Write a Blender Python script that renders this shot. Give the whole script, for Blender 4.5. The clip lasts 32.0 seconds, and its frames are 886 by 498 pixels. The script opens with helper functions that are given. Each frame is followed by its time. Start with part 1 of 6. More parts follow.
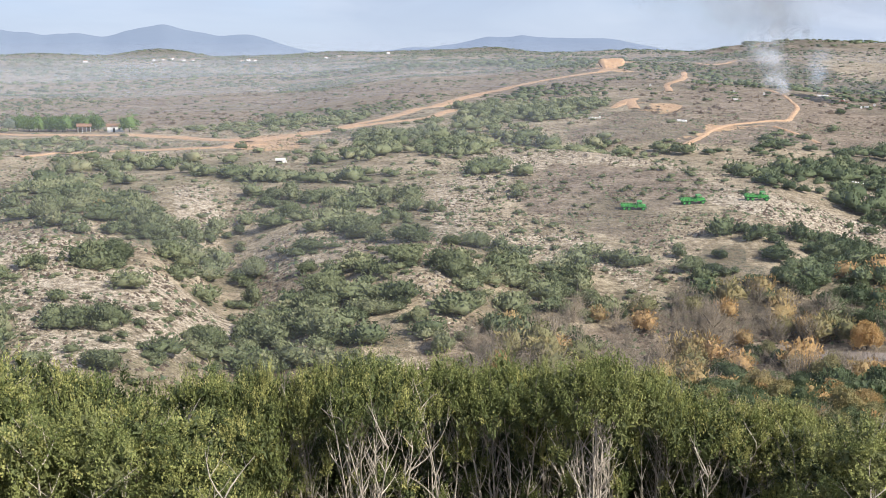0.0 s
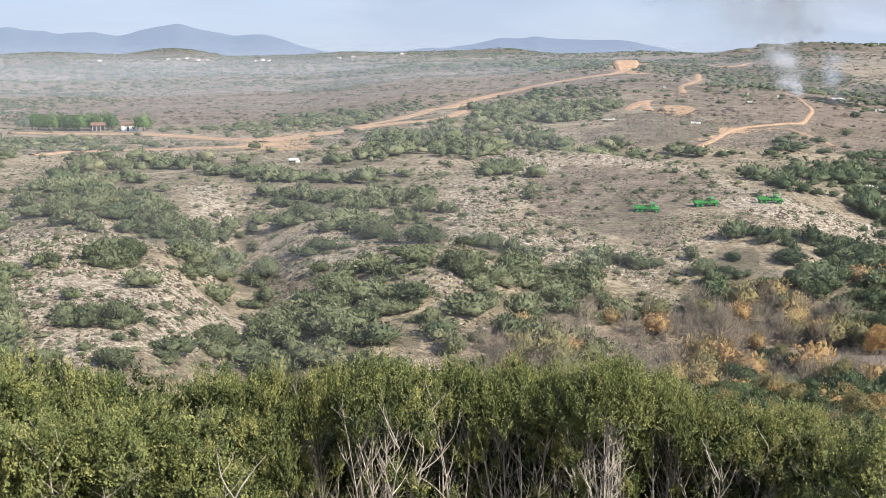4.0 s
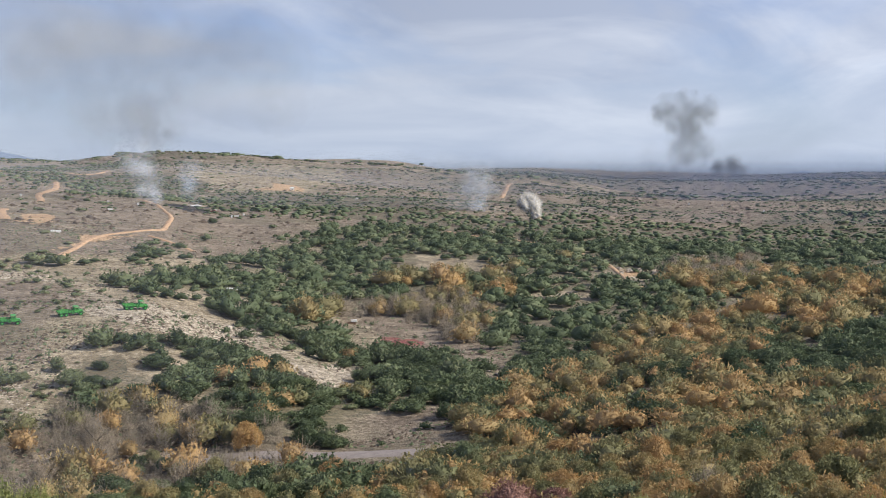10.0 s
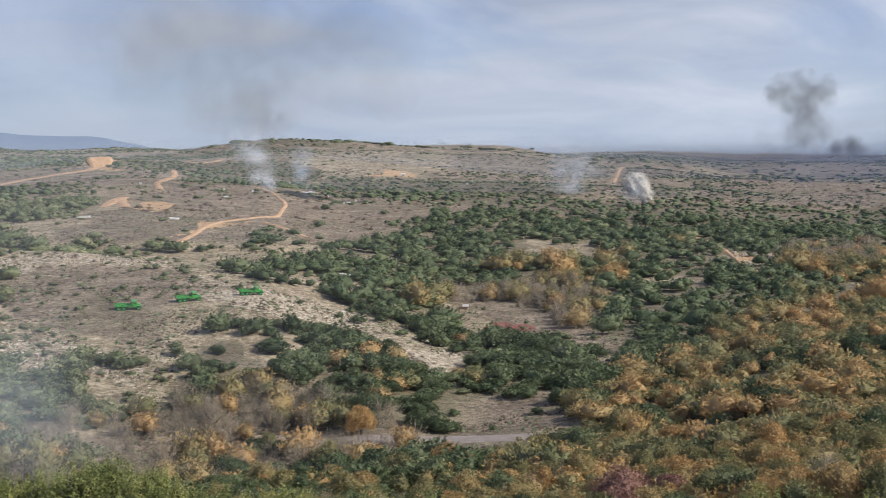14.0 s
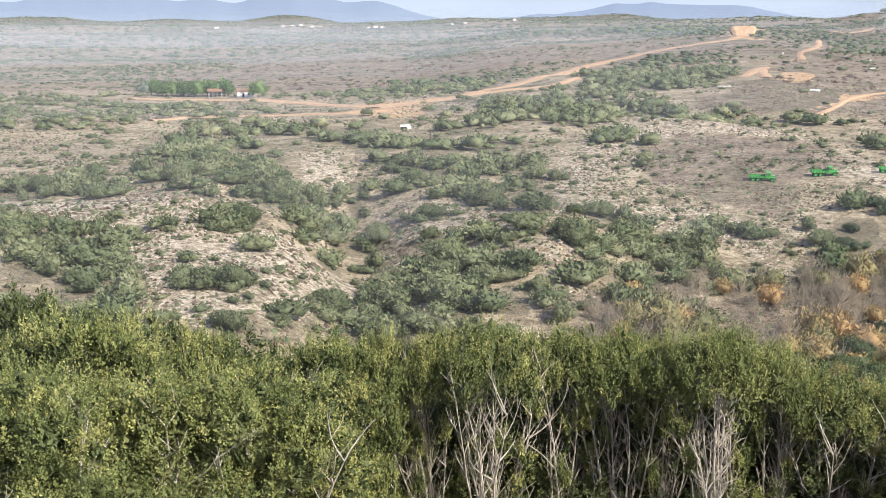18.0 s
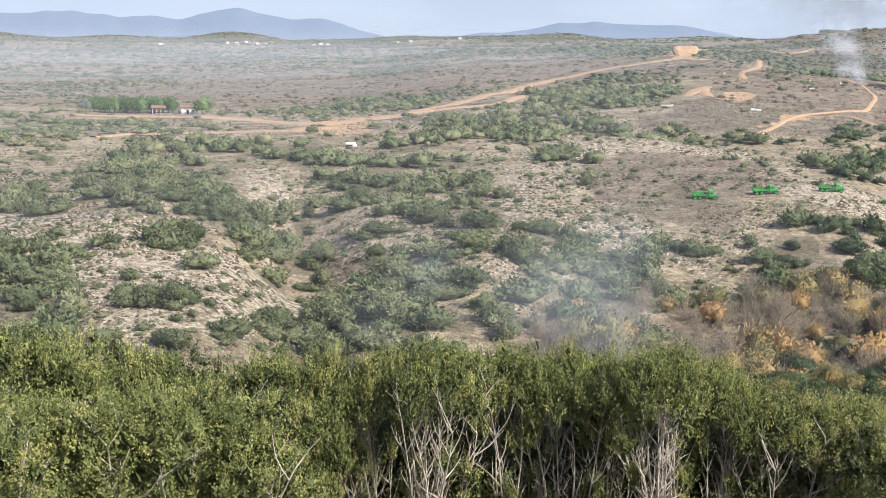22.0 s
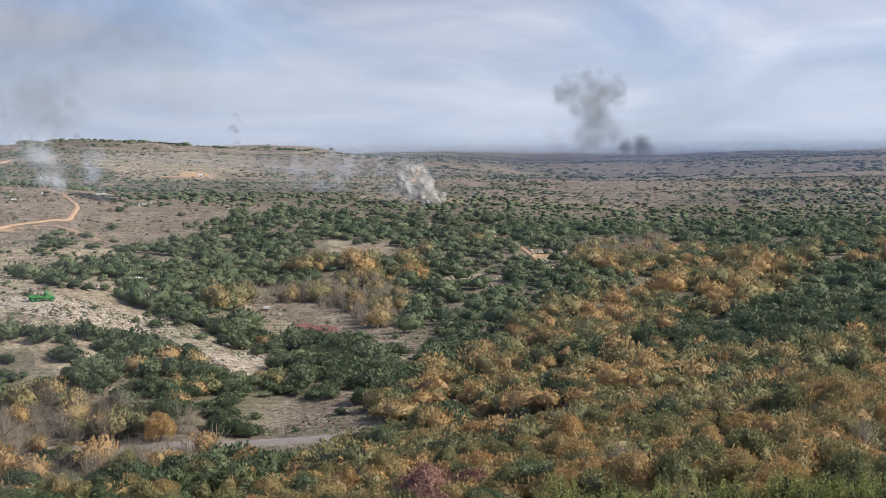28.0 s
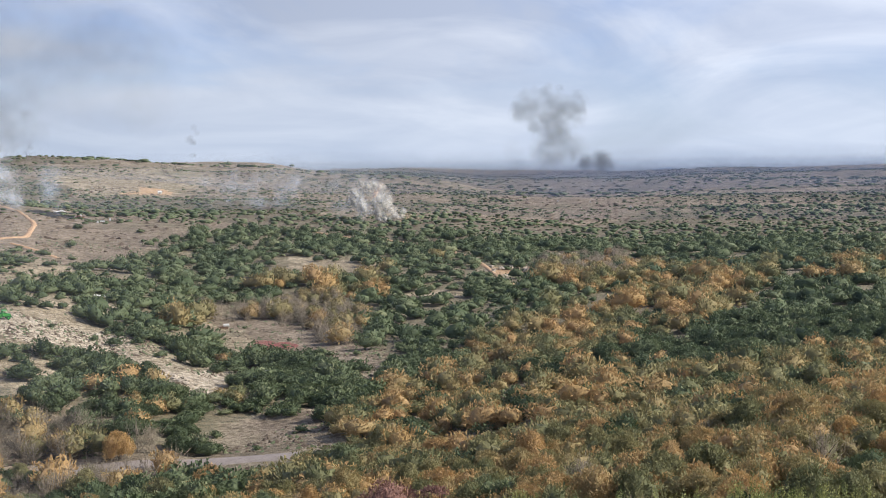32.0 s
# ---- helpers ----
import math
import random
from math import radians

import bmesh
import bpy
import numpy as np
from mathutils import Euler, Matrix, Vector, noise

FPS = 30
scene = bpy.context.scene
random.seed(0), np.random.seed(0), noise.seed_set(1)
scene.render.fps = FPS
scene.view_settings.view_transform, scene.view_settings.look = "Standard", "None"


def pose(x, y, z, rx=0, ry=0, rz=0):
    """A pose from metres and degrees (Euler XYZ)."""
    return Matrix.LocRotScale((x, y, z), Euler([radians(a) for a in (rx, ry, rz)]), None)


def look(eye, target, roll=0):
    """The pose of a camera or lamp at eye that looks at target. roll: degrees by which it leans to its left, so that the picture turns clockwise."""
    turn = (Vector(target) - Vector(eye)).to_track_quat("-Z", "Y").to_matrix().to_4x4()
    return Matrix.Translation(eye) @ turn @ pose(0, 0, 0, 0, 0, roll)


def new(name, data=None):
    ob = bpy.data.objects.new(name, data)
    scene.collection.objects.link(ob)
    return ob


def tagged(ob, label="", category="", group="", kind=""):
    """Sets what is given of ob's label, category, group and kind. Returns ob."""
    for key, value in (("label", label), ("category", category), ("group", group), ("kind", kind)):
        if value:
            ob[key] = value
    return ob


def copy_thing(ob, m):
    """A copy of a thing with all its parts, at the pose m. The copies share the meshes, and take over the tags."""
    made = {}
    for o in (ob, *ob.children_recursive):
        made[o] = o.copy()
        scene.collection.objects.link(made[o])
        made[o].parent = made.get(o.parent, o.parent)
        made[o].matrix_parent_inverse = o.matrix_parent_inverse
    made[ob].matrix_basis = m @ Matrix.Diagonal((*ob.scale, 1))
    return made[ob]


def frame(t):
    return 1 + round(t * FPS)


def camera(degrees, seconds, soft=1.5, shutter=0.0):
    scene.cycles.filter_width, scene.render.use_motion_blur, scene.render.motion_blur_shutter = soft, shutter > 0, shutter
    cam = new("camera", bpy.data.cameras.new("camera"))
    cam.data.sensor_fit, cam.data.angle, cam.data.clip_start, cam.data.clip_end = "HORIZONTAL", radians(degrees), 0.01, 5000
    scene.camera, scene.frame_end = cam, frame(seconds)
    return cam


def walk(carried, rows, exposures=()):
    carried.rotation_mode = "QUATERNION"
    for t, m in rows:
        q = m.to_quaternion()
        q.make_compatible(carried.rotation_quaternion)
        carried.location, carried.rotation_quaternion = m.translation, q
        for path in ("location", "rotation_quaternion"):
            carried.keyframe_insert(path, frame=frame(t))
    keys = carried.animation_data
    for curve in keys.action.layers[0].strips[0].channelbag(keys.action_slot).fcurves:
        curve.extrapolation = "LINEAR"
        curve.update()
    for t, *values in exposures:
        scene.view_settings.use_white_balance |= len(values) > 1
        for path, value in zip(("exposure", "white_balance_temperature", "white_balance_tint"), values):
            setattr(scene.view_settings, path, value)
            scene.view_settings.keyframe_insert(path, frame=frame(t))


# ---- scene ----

# ---- camera: it stands on a hilltop and pans by hand ----
EYE = (0.0, 0.0, 60.0)


def aim(turn, tilt, roll):
    """A camera pose at the eye; turn is clockwise from +y, tilt up from the level, in degrees."""
    a, b = radians(turn), radians(tilt)
    way = Vector((math.sin(a) * math.cos(b), math.cos(a) * math.cos(b), math.sin(b)))
    return look(EYE, Vector(EYE) + way * 100, roll)


cam = camera(38.66, 32.0, soft=0.95, shutter=0.12)
# seconds, turn, tilt, roll
PATH = [
    (0.0, 0.00, -8.13, -0.38), (0.5, -0.26, -8.14, -0.23), (1.0, -0.09, -8.05, -0.07), (1.5, 0.08, -8.06, 0.03),
    (2.0, 0.13, -8.05, 0.04), (2.5, 0.19, -8.01, 0.07), (3.0, 0.25, -8.01, 0.10), (3.5, 0.02, -8.07, 0.10),
    (4.0, -0.57, -8.09, -0.07), (4.5, -0.76, -8.05, -0.07), (6.5, -0.63, -8.09, -0.06), (7.0, 0.62, -7.85, 0.13),
    (7.5, 2.78, -7.30, 0.33), (8.0, 6.02, -6.72, 0.47), (8.5, 10.87, -5.86, 0.44), (9.0, 16.36, -4.98, 0.24),
    (9.5, 22.18, -3.99, 0.12), (10.0, 27.77, -3.24, 0.11), (10.5, 30.81, -2.62, -0.28), (11.0, 31.43, -2.21, -0.62),
    (11.5, 31.52, -2.11, -0.80), (12.0, 31.66, -2.05, -0.86), (12.5, 31.75, -2.01, -0.86), (13.0, 31.93, -2.26, -0.99),
    (13.5, 29.38, -3.27, -0.85), (14.0, 22.73, -3.90, -0.51), (14.5, 13.51, -4.60, 0.25), (15.0, 5.93, -5.75, 0.46),
    (15.5, 0.57, -7.55, -0.23), (17.5, -5.94, -9.77, -0.63), (18.0, -5.62, -9.57, -0.18), (18.5, -4.42, -9.43, 0.31),
    (19.0, -3.45, -9.38, 0.34), (19.5, -2.74, -9.16, 0.24), (20.0, -2.59, -9.05, 0.22), (20.5, -2.53, -9.04, 0.25),
    (21.0, -2.90, -8.87, 0.27), (21.5, -3.12, -8.81, 0.22), (22.0, -3.12, -8.77, 0.21), (22.5, -2.46, -8.50, 0.00),
    (23.0, 0.55, -7.60, 0.24), (23.5, 4.28, -6.95, 0.56), (24.0, 8.38, -6.21, 0.82), (24.5, 13.38, -5.24, 1.15),
    (25.0, 17.99, -4.51, 1.35), (25.5, 21.85, -3.72, 1.34), (26.0, 25.38, -3.04, 0.74), (26.5, 27.46, -2.94, 0.15),
    (28.5, 33.08, -4.23, -0.76), (29.0, 34.37, -4.26, -0.75), (29.5, 35.24, -4.18, -0.60), (30.0, 35.38, -4.10, -0.51),
    (30.5, 35.44, -4.10, -0.55), (31.0, 35.47, -4.06, -0.53), (31.5, 34.72, -3.62, -0.65), (32.0, 33.55, -3.26, -0.75),
]
# the clip's camera opens up over the near slopes and closes under the bright sky
EXPOSURES = [(t, e + 0.14) for t, e in (
    (0.0, 0.20), (6.5, 0.20), (8.0, 0.20), (9.0, 0.12), (10.0, -0.10), (11.0, -0.20), (13.2, -0.20), (14.0, -0.18), (15.0, -0.06), (17.5, 0.42),
    (20.0, 0.34), (22.2, 0.28), (23.0, 0.20), (24.0, 0.16), (25.0, 0.10), (26.0, -0.07), (29.0, -0.10), (30.0, 0.0), (31.0, 0.04), (32.0, 0.04))]
walk(cam, [(t, aim(a, b, c)) for t, a, b, c in PATH], EXPOSURES)

# ---- daylight: a low autumn sun from the camera's right, a sky of thin broken cloud ----
SUN_TURN, SUN_UP = 128.0, 34.0     # where the sun stands: clockwise from +y, and above the level


def make_world():
    world = bpy.data.worlds.new("sky")
    scene.world = world
    world.use_nodes = True
    nt = world.node_tree
    nt.nodes.clear()
    add, link = nt.nodes.new, nt.links.new
    out, bg = add("ShaderNodeOutputWorld"), add("ShaderNodeBackground")
    sky = add("ShaderNodeTexSky")
    sky.sky_type, sky.sun_disc = "NISHITA", False
    sky.sun_elevation, sky.sun_rotation = radians(SUN_UP), radians(SUN_TURN)
    sky.air_density, sky.dust_density, sky.ozone_density = 1.0, 0.6, 2.5
    tone = add("ShaderNodeMix")
    tone.data_type, tone.blend_type = "RGBA", "MULTIPLY"
    tone.inputs[0].default_value = 1.0
    tone.inputs[7].default_value = (0.92, 1.0, 1.42, 1)
    link(sky.outputs[0], tone.inputs[6])
    # clouds lie on a flat ceiling: the way up is divided by its height
    geo, sep = add("ShaderNodeTexCoord"), add("ShaderNodeSeparateXYZ")
    link(geo.outputs["Generated"], sep.inputs[0])
    lift = add("ShaderNodeMath")
    lift.operation = "ADD"
    lift.inputs[1].default_value = 0.22
    link(sep.outputs[2], lift.inputs[0])
    top = add("ShaderNodeMath")
    top.operation = "MAXIMUM"
    top.inputs[1].default_value = 0.06
    link(lift.outputs[0], top.inputs[0])
    plane = add("ShaderNodeCombineXYZ")
    for k in (0, 1):
        div = add("ShaderNodeMath")
        div.operation = "DIVIDE"
        link(sep.outputs[k], div.inputs[0])
        link(top.outputs[0], div.inputs[1])
        link(div.outputs[0], plane.inputs[k])
    big, fine = add("ShaderNodeTexNoise"), add("ShaderNodeTexNoise")
    for node, scale, detail, warp in ((big, 0.9, 7, 0.7), (fine, 1.5, 8, 1.0)):
        node.inputs["Scale"].default_value, node.inputs["Detail"].default_value = scale, detail
        node.inputs["Roughness"].default_value, node.inputs["Distortion"].default_value = 0.52, warp
        link(plane.outputs[0], node.inputs["Vector"])
    cover = add("ShaderNodeValToRGB")
    cover.color_ramp.elements[0].position, cover.color_ramp.elements[1].position = 0.28, 0.56
    link(big.outputs[0], cover.inputs[0])
    # the cloud thins out towards the west (-x), where the clear sky shows
    west = add("ShaderNodeMapRange")
    west.inputs[1].default_value, west.inputs[2].default_value = -0.25, 0.30
    west.inputs[3].default_value, west.inputs[4].default_value = 0.45, 0.97
    link(sep.outputs[0], west.inputs[0])
    amount = add("ShaderNodeMath")
    amount.operation = "MULTIPLY"
    link(cover.outputs[0], amount.inputs[0])
    link(west.outputs[0], amount.inputs[1])
    shade = add("ShaderNodeValToRGB")
    shade.color_ramp.elements[0].position, shade.color_ramp.elements[1].position = 0.35, 0.68
    shade.color_ramp.elements[0].color, shade.color_ramp.elements[1].color = (4.9, 5.6, 7.2, 1), (8.6, 9.1, 10.2, 1)
    link(fine.outputs[0], shade.inputs[0])
    # the cloud is brighter on the sun's side (+x)
    sunward = add("ShaderNodeMapRange")
    sunward.inputs[1].default_value, sunward.inputs[2].default_value = 0.25, 0.80
    sunward.inputs[3].default_value, sunward.inputs[4].default_value = 0.76, 1.12
    link(sep.outputs[0], sunward.inputs[0])
    lit = add("ShaderNodeVectorMath")
    lit.operation = "SCALE"
    link(shade.outputs[0], lit.inputs[0])
    link(sunward.outputs[0], lit.inputs["Scale"])
    mix = add("ShaderNodeMix")
    mix.data_type = "RGBA"
    link(amount.outputs[0], mix.inputs[0])
    link(tone.outputs[2], mix.inputs[6])
    link(lit.outputs[0], mix.inputs[7])
    # low down the air itself is pale
    low = add("ShaderNodeMapRange")
    low.interpolation_type = "SMOOTHSTEP"
    low.inputs[1].default_value, low.inputs[2].default_value = -0.02, 0.15
    low.inputs[3].default_value, low.inputs[4].default_value = 0.75, 0.0
    link(sep.outputs[2], low.inputs[0])
    pale = add("ShaderNodeMix")
    pale.data_type = "RGBA"
    pale.inputs[7].default_value = (5.3, 6.25, 7.9, 1)
    link(low.outputs[0], pale.inputs[0])
    link(mix.outputs[2], pale.inputs[6])
    bg.inputs[1].default_value = 0.092
    link(pale.outputs[2], bg.inputs[0])
    link(bg.outputs[0], out.inputs[0])


make_world()
lamp = bpy.data.lights.new("sun", "SUN")
lamp.energy, lamp.angle, lamp.color = 5.2, radians(0.6), (1.0, 0.94, 0.86)
sun_way = Vector((math.sin(radians(SUN_TURN)) * math.cos(radians(SUN_UP)), math.cos(radians(SUN_TURN)) * math.cos(radians(SUN_UP)), math.sin(radians(SUN_UP))))
sun = new("sun", lamp)
sun.matrix_world = look(sun_way * 900, (0, 0, 0))

# ---- materials ----
def shader(name, rough_value=0.85, metal=0.0):
    """A new node material: its tree, its Principled node and the material."""
    mat = bpy.data.materials.new(name)
    mat.use_nodes = True
    nt = mat.node_tree
    b = nt.nodes["Principled BSDF"]
    b.inputs["Roughness"].default_value, b.inputs["Metallic"].default_value = rough_value, metal
    return nt, b, mat


def ramp(nt, source, stops):
    """A colour ramp from source through stops of (position, colour)."""
    node = nt.nodes.new("ShaderNodeValToRGB")
    e = node.color_ramp.elements
    while len(e) < len(stops):
        e.new(0.5)
    for k, (p, c) in enumerate(stops):
        e[k].position, e[k].color = p, (*c, 1)
    nt.links.new(source, node.inputs[0])
    return node.outputs[0]


def grain(nt, scale, detail=6, roughness=0.6, vector=None, warp=0.0):
    node = nt.nodes.new("ShaderNodeTexNoise")
    node.inputs["Scale"].default_value, node.inputs["Detail"].default_value = scale, detail
    node.inputs["Roughness"].default_value, node.inputs["Distortion"].default_value = roughness, warp
    nt.links.new(vector or nt.nodes.new("ShaderNodeNewGeometry").outputs["Position"], node.inputs["Vector"])
    return node.outputs[0]


def blend(nt, amount, a, b, kind="MIX"):
    node = nt.nodes.new("ShaderNodeMix")
    node.data_type, node.blend_type = "RGBA", kind
    for socket, value in ((node.inputs[0], amount), (node.inputs[6], a), (node.inputs[7], b)):
        if isinstance(value, (int, float)):
            socket.default_value = value
        elif isinstance(value, tuple):
            socket.default_value = (*value, 1)
        else:
            nt.links.new(value, socket)
    return node.outputs[2]


def calc(nt, kind, a, b=0.0):
    node = nt.nodes.new("ShaderNodeMath")
    node.operation = kind
    for socket, value in ((node.inputs[0], a), (node.inputs[1], b)):
        if isinstance(value, (int, float)):
            socket.default_value = value
        else:
            nt.links.new(value, socket)
    return node.outputs[0]


def attribute(nt, name):
    node = nt.nodes.new("ShaderNodeAttribute")
    node.attribute_name = name
    return node.outputs["Fac"]


def relief(nt, b, height, strength, distance):
    node = nt.nodes.new("ShaderNodeBump")
    node.inputs["Strength"].default_value, node.inputs["Distance"].default_value = strength, distance
    nt.links.new(height, node.inputs["Height"])
    nt.links.new(node.outputs[0], b.inputs["Normal"])


def ground_material():
    """Dry autumn turf, bare limestone and orange earth, told apart by the land's own masks."""
    nt, b, mat = shader("dry_ground", 0.95)
    broad, mid, fine, grit = grain(nt, 0.018, 5), grain(nt, 0.11, 6, 0.65), grain(nt, 0.7, 7, 0.7), grain(nt, 3.5, 4, 0.7)
    turf = ramp(nt, calc(nt, "ADD", calc(nt, "MULTIPLY", mid, 0.4), calc(nt, "MULTIPLY", fine, 0.6)), [(0.40, (0.15, 0.115, 0.068)), (0.5, (0.31, 0.252, 0.165)), (0.60, (0.50, 0.42, 0.29))])
    heath = ramp(nt, calc(nt, "ADD", calc(nt, "MULTIPLY", fine, 0.6), calc(nt, "MULTIPLY", mid, 0.4)), [(0.41, (0.115, 0.085, 0.056)), (0.5, (0.225, 0.175, 0.122)), (0.59, (0.35, 0.285, 0.205))])
    base = blend(nt, attribute(nt, "heath"), turf, heath)
    green = ramp(nt, mid, [(0.35, (0.075, 0.085, 0.035)), (0.7, (0.15, 0.14, 0.065))])
    base = blend(nt, calc(nt, "MULTIPLY", ramp(nt, broad, [(0.5, (0, 0, 0)), (0.68, (1, 1, 1))]), 0.45), base, green)
    stone = ramp(nt, grain(nt, 0.62, 8, 0.82, warp=0.8), [(0.38, (0.10, 0.078, 0.048)), (0.455, (0.22, 0.175, 0.115)), (0.51, (0.50, 0.425, 0.315)), (0.66, (0.66, 0.59, 0.47))])
    edge = calc(nt, "ADD", attribute(nt, "rock"), calc(nt, "MULTIPLY", calc(nt, "SUBTRACT", fine, 0.5), 1.5))
    base = blend(nt, ramp(nt, edge, [(0.38, (0, 0, 0)), (0.58, (1, 1, 1))]), base, stone)
    earth = ramp(nt, mid, [(0.3, (0.40, 0.25, 0.13)), (0.7, (0.56, 0.39, 0.23))])
    edge = calc(nt, "ADD", attribute(nt, "earth"), calc(nt, "MULTIPLY", calc(nt, "SUBTRACT", mid, 0.5), 0.9))
    base = blend(nt, ramp(nt, edge, [(0.40, (0, 0, 0)), (0.60, (1, 1, 1))]), base, earth)
    under = calc(nt, "ADD", attribute(nt, "litter"), calc(nt, "MULTIPLY", calc(nt, "SUBTRACT", fine, 0.5), 1.2))
    base = blend(nt, ramp(nt, under, [(0.40, (0, 0, 0)), (0.62, (1, 1, 1))]), base, ramp(nt, grit, [(0.3, (0.062, 0.062, 0.036)), (0.7, (0.135, 0.122, 0.072))]))
    burn = calc(nt, "ADD", attribute(nt, "burnt"), calc(nt, "MULTIPLY", calc(nt, "SUBTRACT", mid, 0.5), 1.2))
    base = blend(nt, ramp(nt, burn, [(0.42, (0, 0, 0)), (0.60, (1, 1, 1))]), base, (0.018, 0.017, 0.016))
    red = calc(nt, "ADD", attribute(nt, "red"), calc(nt, "MULTIPLY", calc(nt, "SUBTRACT", mid, 0.5), 1.4))
    base = blend(nt, ramp(nt, red, [(0.45, (0, 0, 0)), (0.65, (1, 1, 1))]), base, (0.27, 0.085, 0.070))
    base = blend(nt, 0.6, base, ramp(nt, grit, [(0.32, (0.45, 0.43, 0.40)), (0.68, (1.5, 1.5, 1.5))]), "MULTIPLY")
    crack = ramp(nt, grain(nt, 0.85, 4, 0.7, warp=1.6), [(0.40, (0.50, 0.48, 0.44)), (0.49, (1, 1, 1)), (0.62, (1.18, 1.18, 1.18))])
    base = blend(nt, 0.8, base, crack, "MULTIPLY")
    nt.links.new(base, b.inputs["Base Color"])
    relief(nt, b, fine, 1.0, 0.6)
    return mat


def leaf_material(name, stops, gloss=0.55, through_light=0.0, mottle=0.32):
    """Foliage whose colour runs through stops by plant (tone, object) and by clump."""
    nt, b, mat = shader(name, gloss)
    isle = nt.nodes.new("ShaderNodeNewGeometry").outputs["Random Per Island"]
    info = nt.nodes.new("ShaderNodeObjectInfo").outputs["Random"]
    plant = calc(nt, "FRACT", calc(nt, "ADD", attribute(nt, "tone"), info))
    mixed = calc(nt, "ADD", calc(nt, "MULTIPLY", isle, mottle), calc(nt, "MULTIPLY", plant, 1 - mottle))
    colour = ramp(nt, mixed, stops)
    speck = ramp(nt, grain(nt, 3.2, 4, 0.75), [(0.36, (0.58, 0.58, 0.58)), (0.64, (1.4, 1.4, 1.4))])
    nt.links.new(blend(nt, 0.75, colour, speck, "MULTIPLY"), b.inputs["Base Color"])
    b.inputs["Specular IOR Level"].default_value = 0.25
    relief(nt, b, grain(nt, 4.5, 5, 0.7), 0.7, 0.14)
    if through_light:
        b.inputs["Subsurface Weight"].default_value = 0.0
        glow = nt.nodes.new("ShaderNodeBsdfTranslucent")
        nt.links.new(colour, glow.inputs[0])
        mixer = nt.nodes.new("ShaderNodeMixShader")
        mixer.inputs[0].default_value = through_light
        nt.links.new(b.outputs[0], mixer.inputs[1])
        nt.links.new(glow.outputs[0], mixer.inputs[2])
        nt.links.new(mixer.outputs[0], nt.nodes["Material Output"].inputs[0])
    return mat


def plain_material(name, colour, rough_value=0.7, metal=0.0, wear=0.25, scale=4.0):
    """One paint or stuff, with stains and grain at two scales."""
    nt, b, mat = shader(name, rough_value, metal)
    spot = nt.nodes.new("ShaderNodeTexCoord").outputs["Object"]
    dirt = ramp(nt, grain(nt, scale, 6, 0.65, spot), [(0.3, (1 - wear,) * 3), (0.65, (1 + wear * 0.4,) * 3)])
    grit = ramp(nt, grain(nt, scale * 9, 3, 0.6, spot), [(0.3, (1 - wear * 0.5,) * 3), (0.7, (1, 1, 1))])
    nt.links.new(blend(nt, 1.0, blend(nt, 1.0, colour, dirt, "MULTIPLY"), grit, "MULTIPLY"), b.inputs["Base Color"])
    relief(nt, b, grain(nt, scale * 6, 4, 0.6, spot), 0.15, 0.02)
    return mat


def road_material(name, dark, light):
    nt, b, mat = shader(name, 0.95)
    ruts = grain(nt, 0.35, 6, 0.6)
    grit = ramp(nt, grain(nt, 3.0, 4, 0.7), [(0.3, (0.7, 0.7, 0.7)), (0.7, (1.15, 1.15, 1.15))])
    nt.links.new(blend(nt, 0.8, ramp(nt, ruts, [(0.3, dark), (0.7, light)]), grit, "MULTIPLY"), b.inputs["Base Color"])
    relief(nt, b, ruts, 0.4, 0.1)
    return mat


GROUND = ground_material()
EVERGREEN = leaf_material("evergreen_leaves", [(0.05, (0.070, 0.098, 0.046)), (0.45, (0.114, 0.148, 0.072)), (0.8, (0.168, 0.202, 0.102)), (1.0, (0.25, 0.264, 0.138))], 0.6, 0.26)
# olive tint, plus lightness painted in for the brighter light on the western slope
OLIVE = leaf_material("lightened_olive_leaves", [(0.05, (0.108, 0.136, 0.066)), (0.45, (0.172, 0.200, 0.102)), (0.8, (0.240, 0.260, 0.140)), (1.0, (0.35, 0.34, 0.195))], 0.6, 0.24)
NEARLEAF = leaf_material("shrub_leaves", [(0.05, (0.140, 0.174, 0.058)), (0.40, (0.240, 0.266, 0.090)), (0.75, (0.335, 0.345, 0.120)), (1.0, (0.43, 0.41, 0.15))], 0.5, 0.22, 0.08)
# darker copy of the shrub leaves: shade inside and between crowns put into colour
NEARSHADE = leaf_material("shade_dark_shrub_leaves", [(0.05, (0.062, 0.080, 0.030)), (0.5, (0.102, 0.124, 0.046)), (1.0, (0.19, 0.20, 0.076))], 0.5, 0.10)
AUTUMN = leaf_material("autumn_leaves", [(0.05, (0.162, 0.176, 0.084)), (0.36, (0.275, 0.252, 0.120)), (0.60, (0.385, 0.300, 0.140)), (0.82, (0.480, 0.312, 0.146)), (1.0, (0.56, 0.39, 0.16))], 0.7, 0.30, 0.16)
RUSSET = leaf_material("russet_leaves", [(0.1, (0.17, 0.105, 0.088)), (0.6, (0.27, 0.150, 0.125)), (1.0, (0.34, 0.20, 0.15))], 0.7, 0.2)
TWIGS = leaf_material("bare_twigs", [(0.1, (0.165, 0.142, 0.108)), (0.6, (0.275, 0.232, 0.172)), (1.0, (0.37, 0.29, 0.20))], 0.9)
HEATHER = leaf_material("heather", [(0.1, (0.075, 0.055, 0.040)), (0.6, (0.13, 0.098, 0.070)), (1.0, (0.19, 0.145, 0.10))], 0.95)
